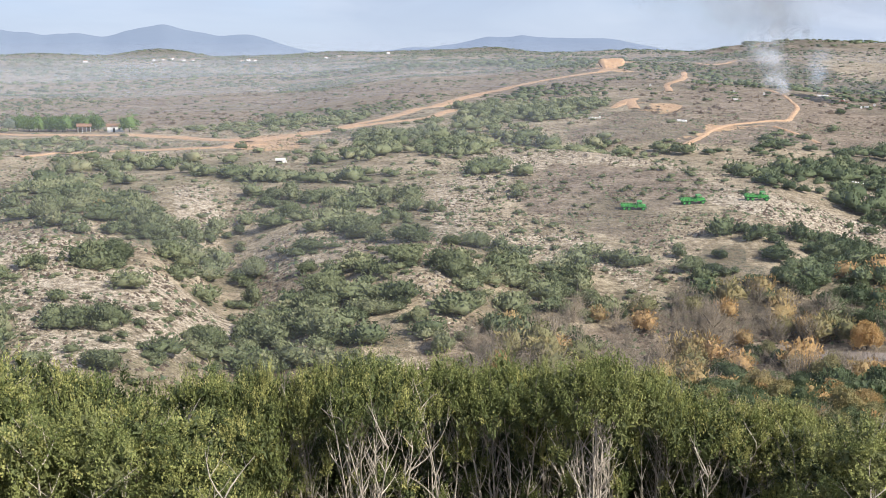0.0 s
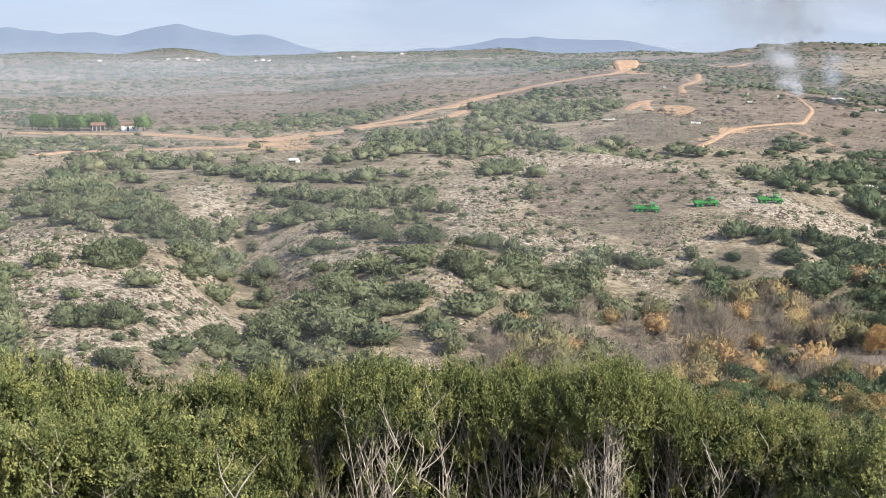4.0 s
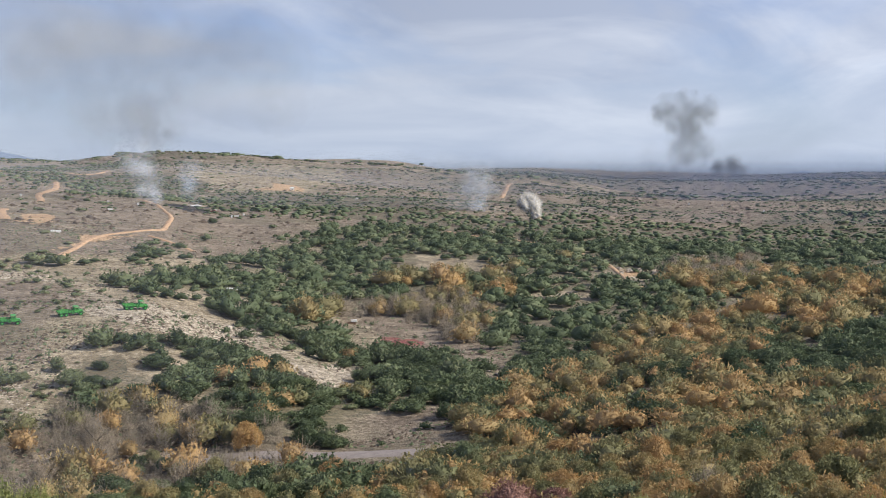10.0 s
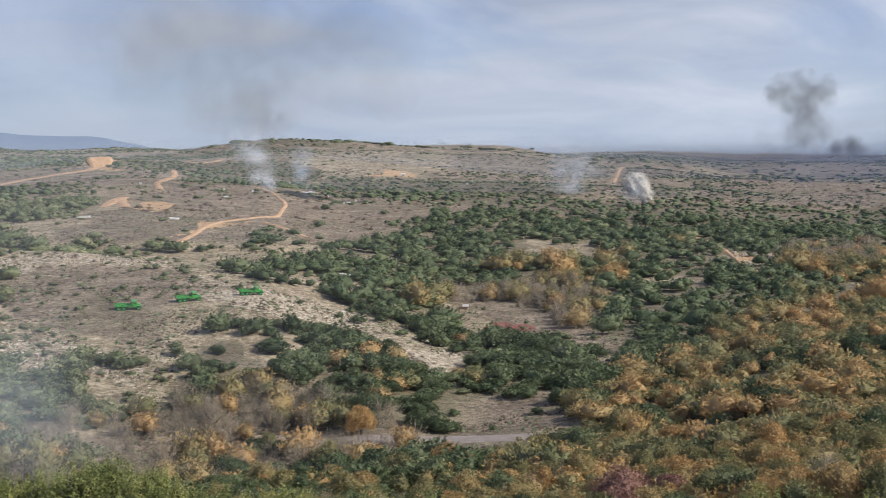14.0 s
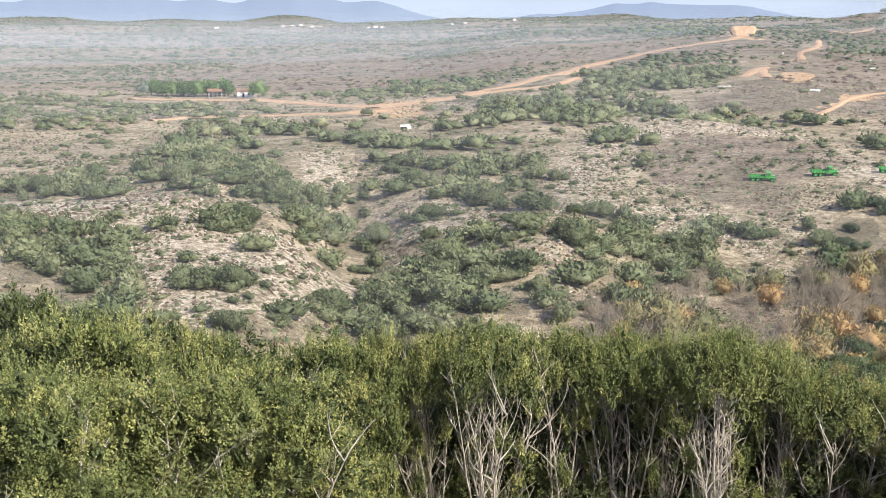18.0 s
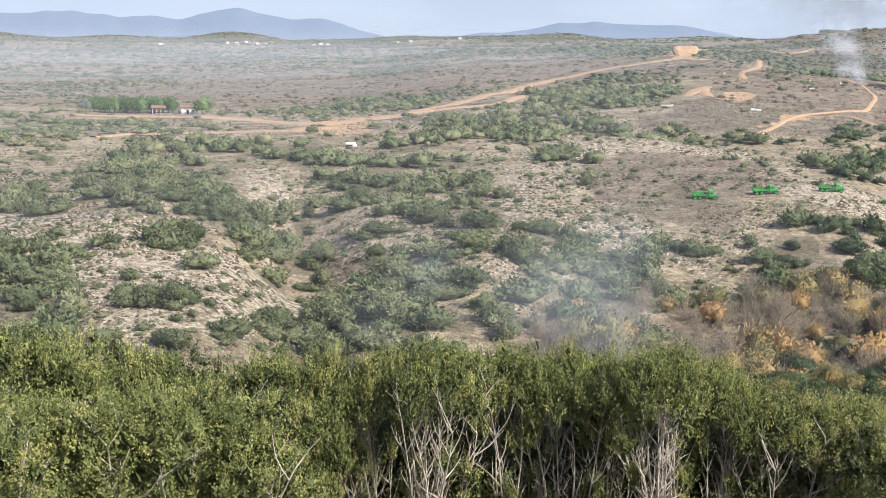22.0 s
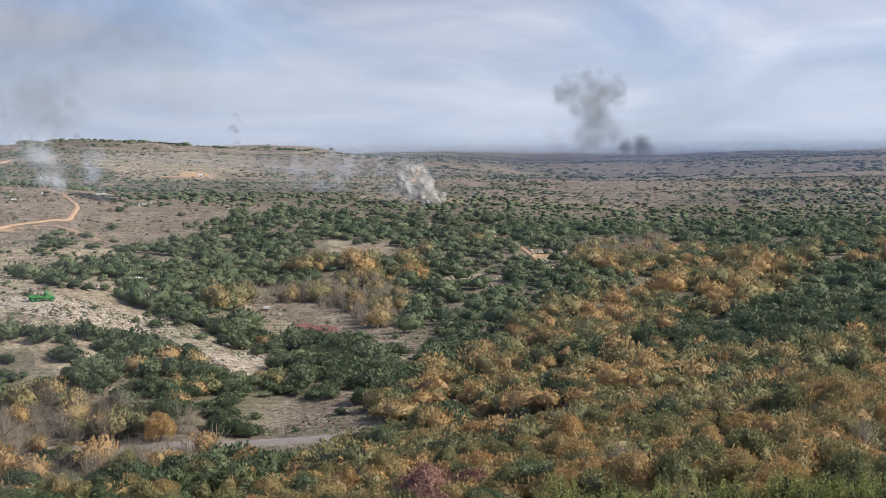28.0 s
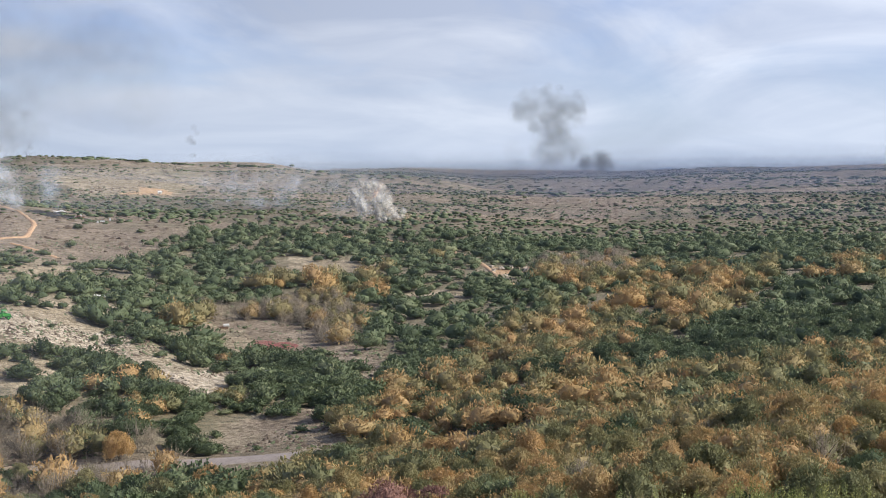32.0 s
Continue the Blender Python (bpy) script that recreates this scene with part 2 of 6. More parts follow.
STONEBITS = leaf_material("limestone_chips", [(0.1, (0.26, 0.215, 0.155)), (0.6, (0.42, 0.36, 0.275)), (1.0, (0.55, 0.49, 0.40))], 0.95)
PINE = leaf_material("pine_needles", [(0.1, (0.085, 0.150, 0.048)), (0.7, (0.135, 0.215, 0.068)), (1.0, (0.18, 0.26, 0.085))], 0.6, 0.2)
BARK = plain_material("pale_bark", (0.54, 0.48, 0.39), 0.9, 0, 0.5, 3.0)
DARKBARK = plain_material("dark_bark", (0.10, 0.08, 0.06), 0.9, 0, 0.5, 3.0)
EARTHROAD = road_material("orange_earth", (0.40, 0.245, 0.135), (0.58, 0.39, 0.235))
GREYROAD = road_material("grey_gravel", (0.20, 0.165, 0.145), (0.31, 0.265, 0.235))
GREENPAINT = plain_material("bright_green_paint", (0.07, 0.36, 0.075), 0.5, 0, 0.35, 1.6)
DARKGREEN = plain_material("dark_green_paint", (0.015, 0.12, 0.03), 0.6, 0, 0.4, 2.0)
RUBBER = plain_material("black_rubber", (0.022, 0.022, 0.022), 0.85, 0, 0.3, 5.0)
WHITE = plain_material("white_limewash", (0.80, 0.79, 0.75), 0.7, 0, 0.14, 0.8)
STONE = plain_material("pale_limestone", (0.42, 0.36, 0.28), 0.95, 0, 0.45, 0.8)
TILES = plain_material("terracotta_tiles", (0.36, 0.215, 0.135), 0.85, 0, 0.35, 2.0)
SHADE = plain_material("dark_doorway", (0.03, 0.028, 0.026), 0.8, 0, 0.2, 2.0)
RUST = plain_material("rusty_red_steel", (0.26, 0.10, 0.06), 0.8, 0.2, 0.5, 2.0)

# ---- the lie of the land ----
def lattice(ix, iy, seed):
    """A steady random number for each cell of a square lattice."""
    n = (ix * 374761393 + iy * 668265263 + seed * 1442695041) & 0x7FFFFFFF
    n = ((n ^ (n >> 13)) * 1274126177) & 0x7FFFFFFF
    return ((n ^ (n >> 16)) & 0xFFFF) / 65535.0


def rough(x, y, size, seed=0):
    """Smooth value noise from -1 to 1 with lumps of that size in metres."""
    u, v = np.asarray(x, float) / size + 1000, np.asarray(y, float) / size + 1000
    i, j = np.floor(u).astype(np.int64), np.floor(v).astype(np.int64)
    fu, fv = u - i, v - j
    fu, fv = fu * fu * (3 - 2 * fu), fv * fv * (3 - 2 * fv)
    a, b = lattice(i, j, seed), lattice(i + 1, j, seed)
    c, d = lattice(i, j + 1, seed), lattice(i + 1, j + 1, seed)
    return ((a * (1 - fu) + b * fu) * (1 - fv) + (c * (1 - fu) + d * fu) * fv) * 2 - 1


# sections through the land, each outward from the hilltop: (metres away, metres below or above the eye)
NEAR = [(0, -1.7), (2.5, -1.9), (5, -3.2), (12, -6.4), (22, -10.2), (30, -12.4), (55, -23.0)]
SECTIONS = {
    -60: [(110, -36), (160, -40), (240, -36), (380, -32), (560, -28), (900, -26), (1400, -17), (2000, -3), (2700, 24), (4600, 30)],
    -16: [(110, -41), (150, -43), (172, -38), (240, -32), (380, -30), (520, -27.7), (570, -27), (850, -26), (1400, -17), (1900, -3), (2600, 22), (4600, 30)],
    -8: [(110, -42), (170, -46), (215, -41), (260, -36.5), (330, -31.5), (400, -29), (490, -27.4), (850, -22), (1400, -12), (1900, 0), (2700, 26), (4600, 30)],
    0: [(110, -42), (170, -47), (200, -43.5), (224, -37), (290, -33.3), (400, -26.5), (470, -25), (650, -18), (900, -11), (1500, 3), (2700, 36), (4600, 30)],
}
SECTIONS.update({
    8.5: [(110, -40), (180, -47.5), (206, -48), (230, -45), (258, -41), (300, -33.4), (384, -27.3), (430, -25.5), (560, -18.5), (820, -3.3), (960, 6), (1200, 4), (2700, 25), (4600, 30)],
    14: [(110, -38), (180, -46), (210, -47.5), (240, -44), (280, -37.5), (310, -32), (340, -31.5), (400, -31), (560, -21.5), (700, -13), (850, -9), (1200, 12), (1450, 22), (2700, 15), (4600, 30)],
    19: [(110, -37), (180, -46), (212, -47), (245, -44), (290, -40.5), (330, -37), (400, -36), (480, -31.5), (560, -27), (650, -22), (760, -18), (850, -14), (1100, 3), (1450, 22), (2700, 15), (4600, 30)],
    24: [(110, -35), (170, -44), (215, -47), (245, -47), (280, -45), (370, -44), (430, -40), (480, -36), (560, -29.5), (680, -24), (760, -19), (950, -11.5), (1250, 7), (1600, 17), (2700, 15), (4600, 30)],
})
SECTIONS.update({
    32: [(110, -32), (160, -40), (215, -46), (265, -46), (340, -43.5), (430, -40), (540, -33), (680, -26), (750, -22.5), (950, -15.5), (1300, -4), (1800, 6), (2700, 4), (4600, 30)],
    40: [(110, -29), (130, -32), (190, -38.5), (270, -41), (380, -40), (520, -36.5), (680, -32), (900, -22), (1400, -10), (2000, 6), (2700, 4), (4600, 30)],
    52: [(110, -27), (200, -34.5), (290, -37), (430, -36), (620, -32), (950, -23), (1500, -4), (2000, 14), (2700, 12), (4600, 30)],
    90: [(110, -27), (200, -34), (300, -36), (620, -32), (950, -23), (1500, -4), (2000, 12), (2700, 10), (4600, 30)],
})
RINGS = np.geomspace(4.0, 4600.0, 150)
SPOKES = np.array(sorted(SECTIONS), float)
SHEET = np.array([np.interp(RINGS, *zip(*(NEAR + SECTIONS[k]))) for k in sorted(SECTIONS)])
for _ in range(2):      # round the bends of the sections
    SHEET[:, 1:-1] = SHEET[:, :-2] * 0.25 + SHEET[:, 1:-1] * 0.5 + SHEET[:, 2:] * 0.25


def bump(x, y, cx, cy, long, wide, turn):
    """A rounded ridge about (cx, cy); its long axis is turned clockwise from +y, in degrees."""
    a = radians(turn)
    u = (x - cx) * math.sin(a) + (y - cy) * math.cos(a)
    v = (x - cx) * math.cos(a) - (y - cy) * math.sin(a)
    return np.exp(-(u / long) ** 2 - (v / wide) ** 2)


def ground(x, y):
    """The height of the ground at (x, y), in world metres."""
    x, y = np.asarray(x, float), np.asarray(y, float)
    r = np.maximum(np.hypot(x, y), 4.0)
    az = np.degrees(np.arctan2(x, y))
    az = np.where(az < -120, -60, np.clip(az, -60, 90))
    k = np.clip(np.searchsorted(SPOKES, az) - 1, 0, len(SPOKES) - 2)
    f = (az - SPOKES[k]) / (SPOKES[k + 1] - SPOKES[k])
    f = f * f * (3 - 2 * f)
    u = np.log(r / RINGS[0]) / np.log(RINGS[-1] / RINGS[0]) * (len(RINGS) - 1)
    i = np.clip(u.astype(int), 0, len(RINGS) - 2)
    g = np.clip(u - i, 0, 1)
    z = ((SHEET[k, i] * (1 - g) + SHEET[k, i + 1] * g) * (1 - f) + (SHEET[k + 1, i] * (1 - g) + SHEET[k + 1, i + 1] * g) * f)
    z = z - 6.0 * bump(x, y, -43, 250, 64, 10, -10)         # ravine between the two slopes
    z = z + 3.0 * bump(x, y, -4, 226, 24, 12, -10)          # rocky nose of the spur
    z = z - 2.5 * bump(x, y, 14, 232, 30, 7, 12)            # gully beside it
    z = z + 1.6 * bump(x, y, 38, 391, 48, 10, 133)          # pale crest of the spur
    z = z - 5.0 * bump(x, y, 46, 436, 46, 18, 133)          # hollow behind the crest
    z = z + 1.8 * bump(x, y, -78, 262, 46, 14, -22) - 2.2 * bump(x, y, -66, 292, 40, 9, -30)
    z = z - 2.0 * bump(x, y, -62, 230, 40, 6, -14)
    swell = np.clip(r / 120, 0, 1)
    z = z + swell * (rough(x, y, 60, 1) * 1.1 + rough(x, y, 23, 2) * 0.45 + rough(x, y, 8, 3) * 0.16)
    z = z + np.clip(r / 600 - 0.5, 0, 2.2) * rough(x, y, 170, 4) * 1.6
    z = z + np.clip((r - 950) / 1500, 0, 1) * rough(x, y, 430, 5) * 9.0     # rolling far hills
    az_ = np.degrees(np.arctan2(x, y))
    ridge = np.clip((az_ - 17) / 8, 0, 1) * np.clip((r - 740) / 220, 0, 1) * np.clip((2300 - r) / 500, 0, 1)
    z = z + ridge * 4.2 * np.sin(r / 44 + 2.6 * rough(x, y, 260, 6) + az_ * 0.05)            # low ridges one behind the other
    z = z + np.where(az_ < 16, 1.0, 0.0) * np.exp(-((r - 3500) / 420) ** 2) * (15 + 11 * rough(az_ * 60, r * 0.1, 150, 7))    # wooded hills before the mountains
    z = z + np.clip((r - 950) / 450, 0, 1) * np.interp(az_, [12, 16, 20.7, 25.5, 28, 31.7, 35.4, 41, 46, 55, 70], [0, 8, 5, 1.5, -4, -2, -16, -15, -12, -9, 0])   # the eastern skyline
    return z + 60.0

# ---- small builders ----
def link_mesh(name, bm, material, parent=None, label="", smooth=False):
    data = bpy.data.meshes.new(name)
    bm.to_mesh(data)
    bm.free()
    data.materials.append(material)
    if smooth:
        data.shade_smooth()
    ob = new(name, data)
    ob.parent = parent
    if label:
        ob["label"] = label
    return ob


def part(name, bm, material, parent, label="", smooth=False):
    """Links a bmesh as one mesh object under a thing or a part."""
    return link_mesh(name, bm, material, parent, label, smooth)


def mesh_of(name, verts, faces, material, tone=None, smooth=False):
    """Mesh data from arrays; all faces have the same number of corners."""
    verts, faces = np.asarray(verts, np.float32), np.asarray(faces, np.int32)
    data = bpy.data.meshes.new(name)
    n, k = faces.shape
    data.vertices.add(len(verts))
    data.vertices.foreach_set("co", verts.ravel())
    data.loops.add(n * k)
    data.loops.foreach_set("vertex_index", faces.ravel())
    data.polygons.add(n)
    data.polygons.foreach_set("loop_start", np.arange(0, n * k, k, dtype=np.int32))
    data.polygons.foreach_set("loop_total", np.full(n, k, np.int32))
    data.update(calc_edges=True)
    if tone is not None:
        data.attributes.new("tone", "FLOAT", "POINT").data.foreach_set("value", np.asarray(tone, np.float32))
    if smooth:
        data.shade_smooth()
    data.materials.append(material)
    return data


def box(bm, x0, x1, y0, y1, z0, z1, bevel=0.0):
    made = bmesh.ops.create_cube(bm, size=1.0)["verts"]
    for v in made:
        v.co = Vector(((x0 + x1) / 2 + v.co.x * (x1 - x0), (y0 + y1) / 2 + v.co.y * (y1 - y0), (z0 + z1) / 2 + v.co.z * (z1 - z0)))
    if bevel:
        bmesh.ops.bevel(bm, geom=list({e for v in made for e in v.link_edges}), offset=bevel, segments=1, affect="EDGES")
    return bm


def boxes(*rows, bevel=0.0):
    bm = bmesh.new()
    for r in rows:
        box(bm, *r, bevel=bevel)
    return bm


def inside(px, py, poly):
    """Which of the points lie inside a polygon of the plan."""
    hit = np.zeros(np.shape(px), bool)
    for (x0, y0), (x1, y1) in zip(poly, poly[1:] + poly[:1]):
        if y0 != y1:
            cross = ((y0 > py) != (y1 > py)) & (px < (x1 - x0) * (py - y0) / (y1 - y0) + x0)
            hit ^= cross
    return hit


def within(px, py, polys):
    hit = np.zeros(np.shape(px), bool)
    for poly in polys:
        hit |= inside(px, py, poly)
    return hit


# ---- zones of the plan, as polygons (x, y) ----
THICKET = [
    [(5, 257), (14, 269), (24, 247), (38, 239), (37, 225), (26, 218), (4, 206)],
    [(-33, 196), (-33, 214), (-26, 222), (-19, 221), (-11, 215), (-3, 203), (-4, 190), (-18, 186)],
    [(-101, 213), (-86, 205), (-68, 189), (-60, 172), (-81, 168)],
    [(55, 271), (68, 264), (101, 285), (75, 211), (64, 212), (49, 231), (46, 245)],
    [(2, 575), (39, 753), (69, 714), (78, 569), (54, 557), (24, 461), (8, 487)],
    [(21, 483), (67, 432), (89, 425), (81, 389), (50, 400), (23, 444)],
]
THICKET += [
    [(-39, 393), (-29, 455), (-1, 531), (15, 426), (-10, 368), (-13, 335), (-33, 364)],
    [(-125, 393), (-118, 453), (-72, 420), (-59, 364), (-89, 371), (-124, 393)],
    [(-76, 285), (-66, 324), (-57, 281), (-60, 261), (-72, 272)],
    [(-54, 278), (-47, 293), (-40, 258), (-37, 223), (-42, 220), (-49, 260)],
    [(-95, 705), (-43, 676), (-37, 575), (-80, 593)],
    [(117, 854), (213, 895), (191, 799), (140, 795), (115, 813)],
    [(66, 1525), (179, 1456), (103, 834), (61, 1158)],
    [(5, 262), (12, 270), (21, 258), (34, 249), (38, 219), (21, 216), (8, 208), (4, 218)],
]
THICKET += [
    [(-27, 256), (-13, 244), (-5, 214), (-5, 195), (-21, 199)],
    [(-35, 212), (-19, 223), (-9, 219), (-3, 208), (-5, 195), (-21, 189), (-32, 201)],
    [(-43, 196), (-40, 211), (-34, 188), (-39, 172)],
    [(5, 254), (14, 269), (24, 243), (34, 229), (30, 214), (11, 201), (4, 208)],
]
DENSE_SCRUB = [
    [(55, 274), (97, 282), (101, 263), (116, 236), (106, 213), (80, 200), (64, 215), (44, 230)],
    [(52, 268), (82, 270), (70, 229), (45, 239)],
    [(209, 522), (271, 599), (318, 626), (368, 512), (245, 341), (211, 374), (189, 416), (185, 460)],
    [(120, 387), (164, 408), (132, 323), (102, 300), (106, 331)],
    [(89, 397), (120, 397), (107, 338), (92, 325), (82, 350)],
    [(50, 267), (69, 271), (93, 284), (109, 270), (121, 243), (112, 219), (95, 221), (77, 218), (59, 232), (48, 245)],
]
DENSE_SCRUB += [
    [(157, 837), (201, 796), (276, 788), (299, 660), (302, 596), (252, 629), (217, 721), (147, 711)],
    [(250, 536), (339, 615), (306, 476), (289, 390), (243, 300), (195, 264), (174, 302), (200, 357), (207, 443)],
    [(185, 292), (228, 281), (275, 261), (312, 236), (228, 172), (189, 179), (175, 237), (159, 246)],
    [(429, 688), (466, 574), (515, 509), (426, 371), (418, 316), (312, 236), (305, 314), (347, 427), (343, 530)],
    [(670, 673), (869, 657), (577, 437), (593, 507), (540, 538)],
    [(67, 270), (101, 276), (78, 214), (63, 217), (56, 227)],
]
DENSE_SCRUB += [
    [(436, 360), (519, 366), (211, 149), (201, 163)],
]
SCRUB = [
    [(-168, 358), (-136, 416), (-74, 416), (-31, 427), (9, 433), (-2, 346), (-7, 278), (4, 232), (0, 190), (-32, 191), (-39, 229), (-48, 230), (-85, 258), (-120, 254)],
    [(-259, 554), (-94, 503), (-79, 423), (-175, 372)],
    [(-131, 639), (-67, 702), (-38, 628), (-94, 528)],
    [(23, 269), (50, 267), (46, 245), (31, 251)],
    [(92, 410), (148, 368), (118, 289), (97, 297), (72, 320)],
    [(122, 483), (181, 465), (157, 380), (115, 296), (92, 366)],
    [(236, 925), (316, 860), (350, 708), (423, 693), (348, 569), (293, 593), (267, 728), (209, 820)],
]
SCRUB += [
    [(307, 1206), (811, 1327), (1179, 892), (660, 499), (513, 511), (760, 936), (459, 751), (229, 898)],
]
HEATH = [
    [(14, 331), (37, 376), (67, 357), (73, 320), (53, 283), (44, 264), (28, 285)],
    [(44, 454), (63, 529), (126, 678), (186, 679), (224, 640), (184, 525), (127, 460), (90, 430), (53, 442)],
    [(-277, 797), (-237, 1002), (-127, 1017), (7, 863), (46, 875), (-41, 692), (-80, 635), (-143, 615), (-212, 606)],
    [(209, 695), (267, 666), (274, 598), (213, 537), (151, 444), (127, 450), (116, 495), (163, 600)],
    [(453, 685), (758, 1022), (803, 828), (573, 591), (466, 574), (418, 620)],
]
HEATH += [
    [(154, 373), (193, 366), (171, 305), (164, 264), (152, 250), (144, 273), (143, 325)],
    [(95, 224), (107, 224), (108, 198), (101, 185), (51, 208), (54, 219), (91, 208)],
    [(4, 203), (44, 219), (79, 211), (119, 225), (97, 170), (47, 189), (22, 200)],
    [(-3, 199), (43, 227), (67, 217), (58, 185), (36, 188), (-3, 188)],
]
AUTUMN_WOOD = [
    [(75, 163), (98, 181), (119, 188), (123, 167), (156, 193), (183, 173), (228, 172), (87, 66)],
    [(144, 226), (192, 273), (235, 290), (321, 317), (317, 287), (238, 225), (179, 220), (150, 203)],
    [(116, 211), (148, 233), (146, 197), (120, 166), (107, 192)],
    [(91, 179), (114, 200), (132, 182), (71, 98), (59, 129)],
    [(235, 179), (252, 177), (84, 59), (80, 61)],
]
BARE_WOOD = [
    [(3, 178), (3, 202), (60, 207), (78, 192), (42, 174)],
    [(7, 202), (21, 218), (37, 225), (48, 225), (64, 212), (62, 209), (30, 210), (7, 198)],
    [(7, 205), (24, 220), (40, 229), (57, 232), (66, 221), (81, 217), (75, 198), (56, 204), (32, 211), (13, 203)],
    [(7, 206), (22, 222), (43, 229), (72, 236), (63, 205), (30, 209), (7, 195)],
    [(193, 366), (193, 336), (166, 297), (164, 312)],
    [(309, 402), (368, 411), (297, 332), (277, 357)],
    [(59, 236), (69, 220), (77, 210), (54, 219)],
]
BARE_WOOD += [
    [(154, 373), (204, 380), (194, 334), (159, 288), (167, 347), (148, 354)],
]
ROCKY = [
    [(-2, 398), (9, 424), (34, 408), (56, 386), (72, 368), (66, 356), (48, 370), (28, 392), (10, 396)],
    [(-109, 246), (-95, 252), (-77, 244), (-57, 228), (-42, 224), (-34, 212), (-37, 178), (-47, 163), (-57, 165), (-67, 189), (-91, 213)],
    [(-9, 227), (1, 222), (5, 198), (-2, 191), (-1, 207)],
    [(-6, 333), (12, 404), (40, 415), (62, 378), (45, 376), (19, 354), (8, 276), (27, 275), (42, 256), (43, 235), (32, 253), (2, 261)],
    [(65, 356), (83, 325), (108, 306), (102, 289), (76, 281), (64, 311)],
]
ROCKY += [
    [(-45, 277), (-23, 280), (-15, 236), (-34, 247), (-40, 254)],
    [(96, 254), (119, 274), (105, 245), (91, 237)],
    [(99, 259), (121, 279), (104, 242), (92, 241)],
    [(295, 406), (309, 402), (284, 373), (279, 385)],
    [(-71, 351), (-55, 338), (-49, 285), (-57, 281)],
]
EARTHY = [
    [(-89, 510), (-72, 534), (-54, 544), (-53, 447), (-68, 432), (-80, 453)],
    [(184, 1468), (204, 1457), (113, 806), (100, 810)],
    [(77, 555), (89, 594), (99, 591), (102, 548), (88, 535)],
    [(103, 499), (125, 505), (120, 476), (101, 471), (83, 434)],
    [(290, 407), (309, 402), (290, 380), (275, 379)],
    [(336, 933), (372, 927), (344, 870), (315, 863)],
]
BURNT = [
    [(187, 692), (226, 728), (205, 669), (175, 637)],
]
REDSOIL = [
    [(144, 323), (155, 305), (152, 291), (138, 295)],
]
ROADS = [
    ([(-196.3, 562.3), (-156.2, 553.3), (-113.0, 524.5), (-73.4, 479.5), (-52.5, 528.5), (-30.7, 563.4), (-16.7, 602.6), (5.4, 689.2), (40.9, 780.7), (64.2, 813.7), (82.8, 819.1), (104.7, 820.2), (129.4, 980.0)], 9),
    ([(-143.3, 425.7), (-130.3, 453.7), (-102.8, 457.6), (-77.0, 450.1), (-64.2, 459.5)], 4),
    ([(-72.1, 471.3), (-60.9, 520.0), (-34.5, 543.6), (-5.4, 538.0), (4.7, 604.6)], 6),
    ([(118.8, 665.4), (126.1, 714.9), (150.7, 792.7), (159.6, 839.7)], 4),
    ([(84.0, 555.1), (90.0, 612.1), (74.9, 561.3), (92.6, 611.3)], 5),
    ([(83.4, 433.8), (104.4, 484.9), (113.3, 504.2), (141.7, 520.7), (163.2, 582.2), (183.1, 679.0), (180.7, 714.4)], 2.4),
    ([(203.1, 1007.4), (206.3, 978.4), (237.9, 1036.8)], 4),
]
ROADS += [
    ([(288.6, 567.6), (289.0, 524.7), (307.3, 508.6), (312.1, 472.5), (294.3, 416.7), (275.5, 379.1), (266.3, 356.5)], 2.2),
    ([(130.2, 497.1), (137.9, 484.7), (139.2, 466.9)], 2.5),
    ([(395, 480), (401, 462), (390, 442), (394, 428)], 2.4),
    ([(505.8, 861.7), (615.6, 1032.6), (679.2, 1122.0)], 4),
]
VALLEY_ROAD = [(50.2, 203.2), (63.4, 202.2), (76.7, 199.0), (89.3, 193.0), (101.3, 185.2), (113.5, 176.0), (116.2, 157.4), (119.0, 149.6)]

# groups of bushes and bare clearings: bearing in degrees, nearest and farthest metres, half width in degrees
CLUMPS_A = [(-16.2, 396, 430, 1.8), (-13.1, 384, 445, 1.4), (-14.5, 340, 368, 0.6), (-16.6, 320, 358, 1.4), (-10.3, 407, 427, 0.7), (-10.6, 358, 387, 0.7),
    (-8.5, 343, 369, 1), (-5.9, 459, 478, 0.7), (-4.2, 472, 539, 0.6), (-2.2, 397, 469, 1), (-4.5, 384, 409, 1.1), (-5.8, 335, 364, 1.4), (-3.6, 339, 369, 1.2),
    (-0.9, 402, 457, 1), (0.6, 387, 419, 1.4), (-6.8, 314, 330, 1.2), (-13.9, 283, 322, 1.7), (-13.2, 255, 282, 1.8), (-18, 272, 288, 1.7), (-21.3, 292, 304, 0.9),
    (-16.4, 249, 258, 1.4), (-11.4, 282, 296, 1), (-9.6, 286, 302, 0.7), (-9, 306, 312, 0.6)]
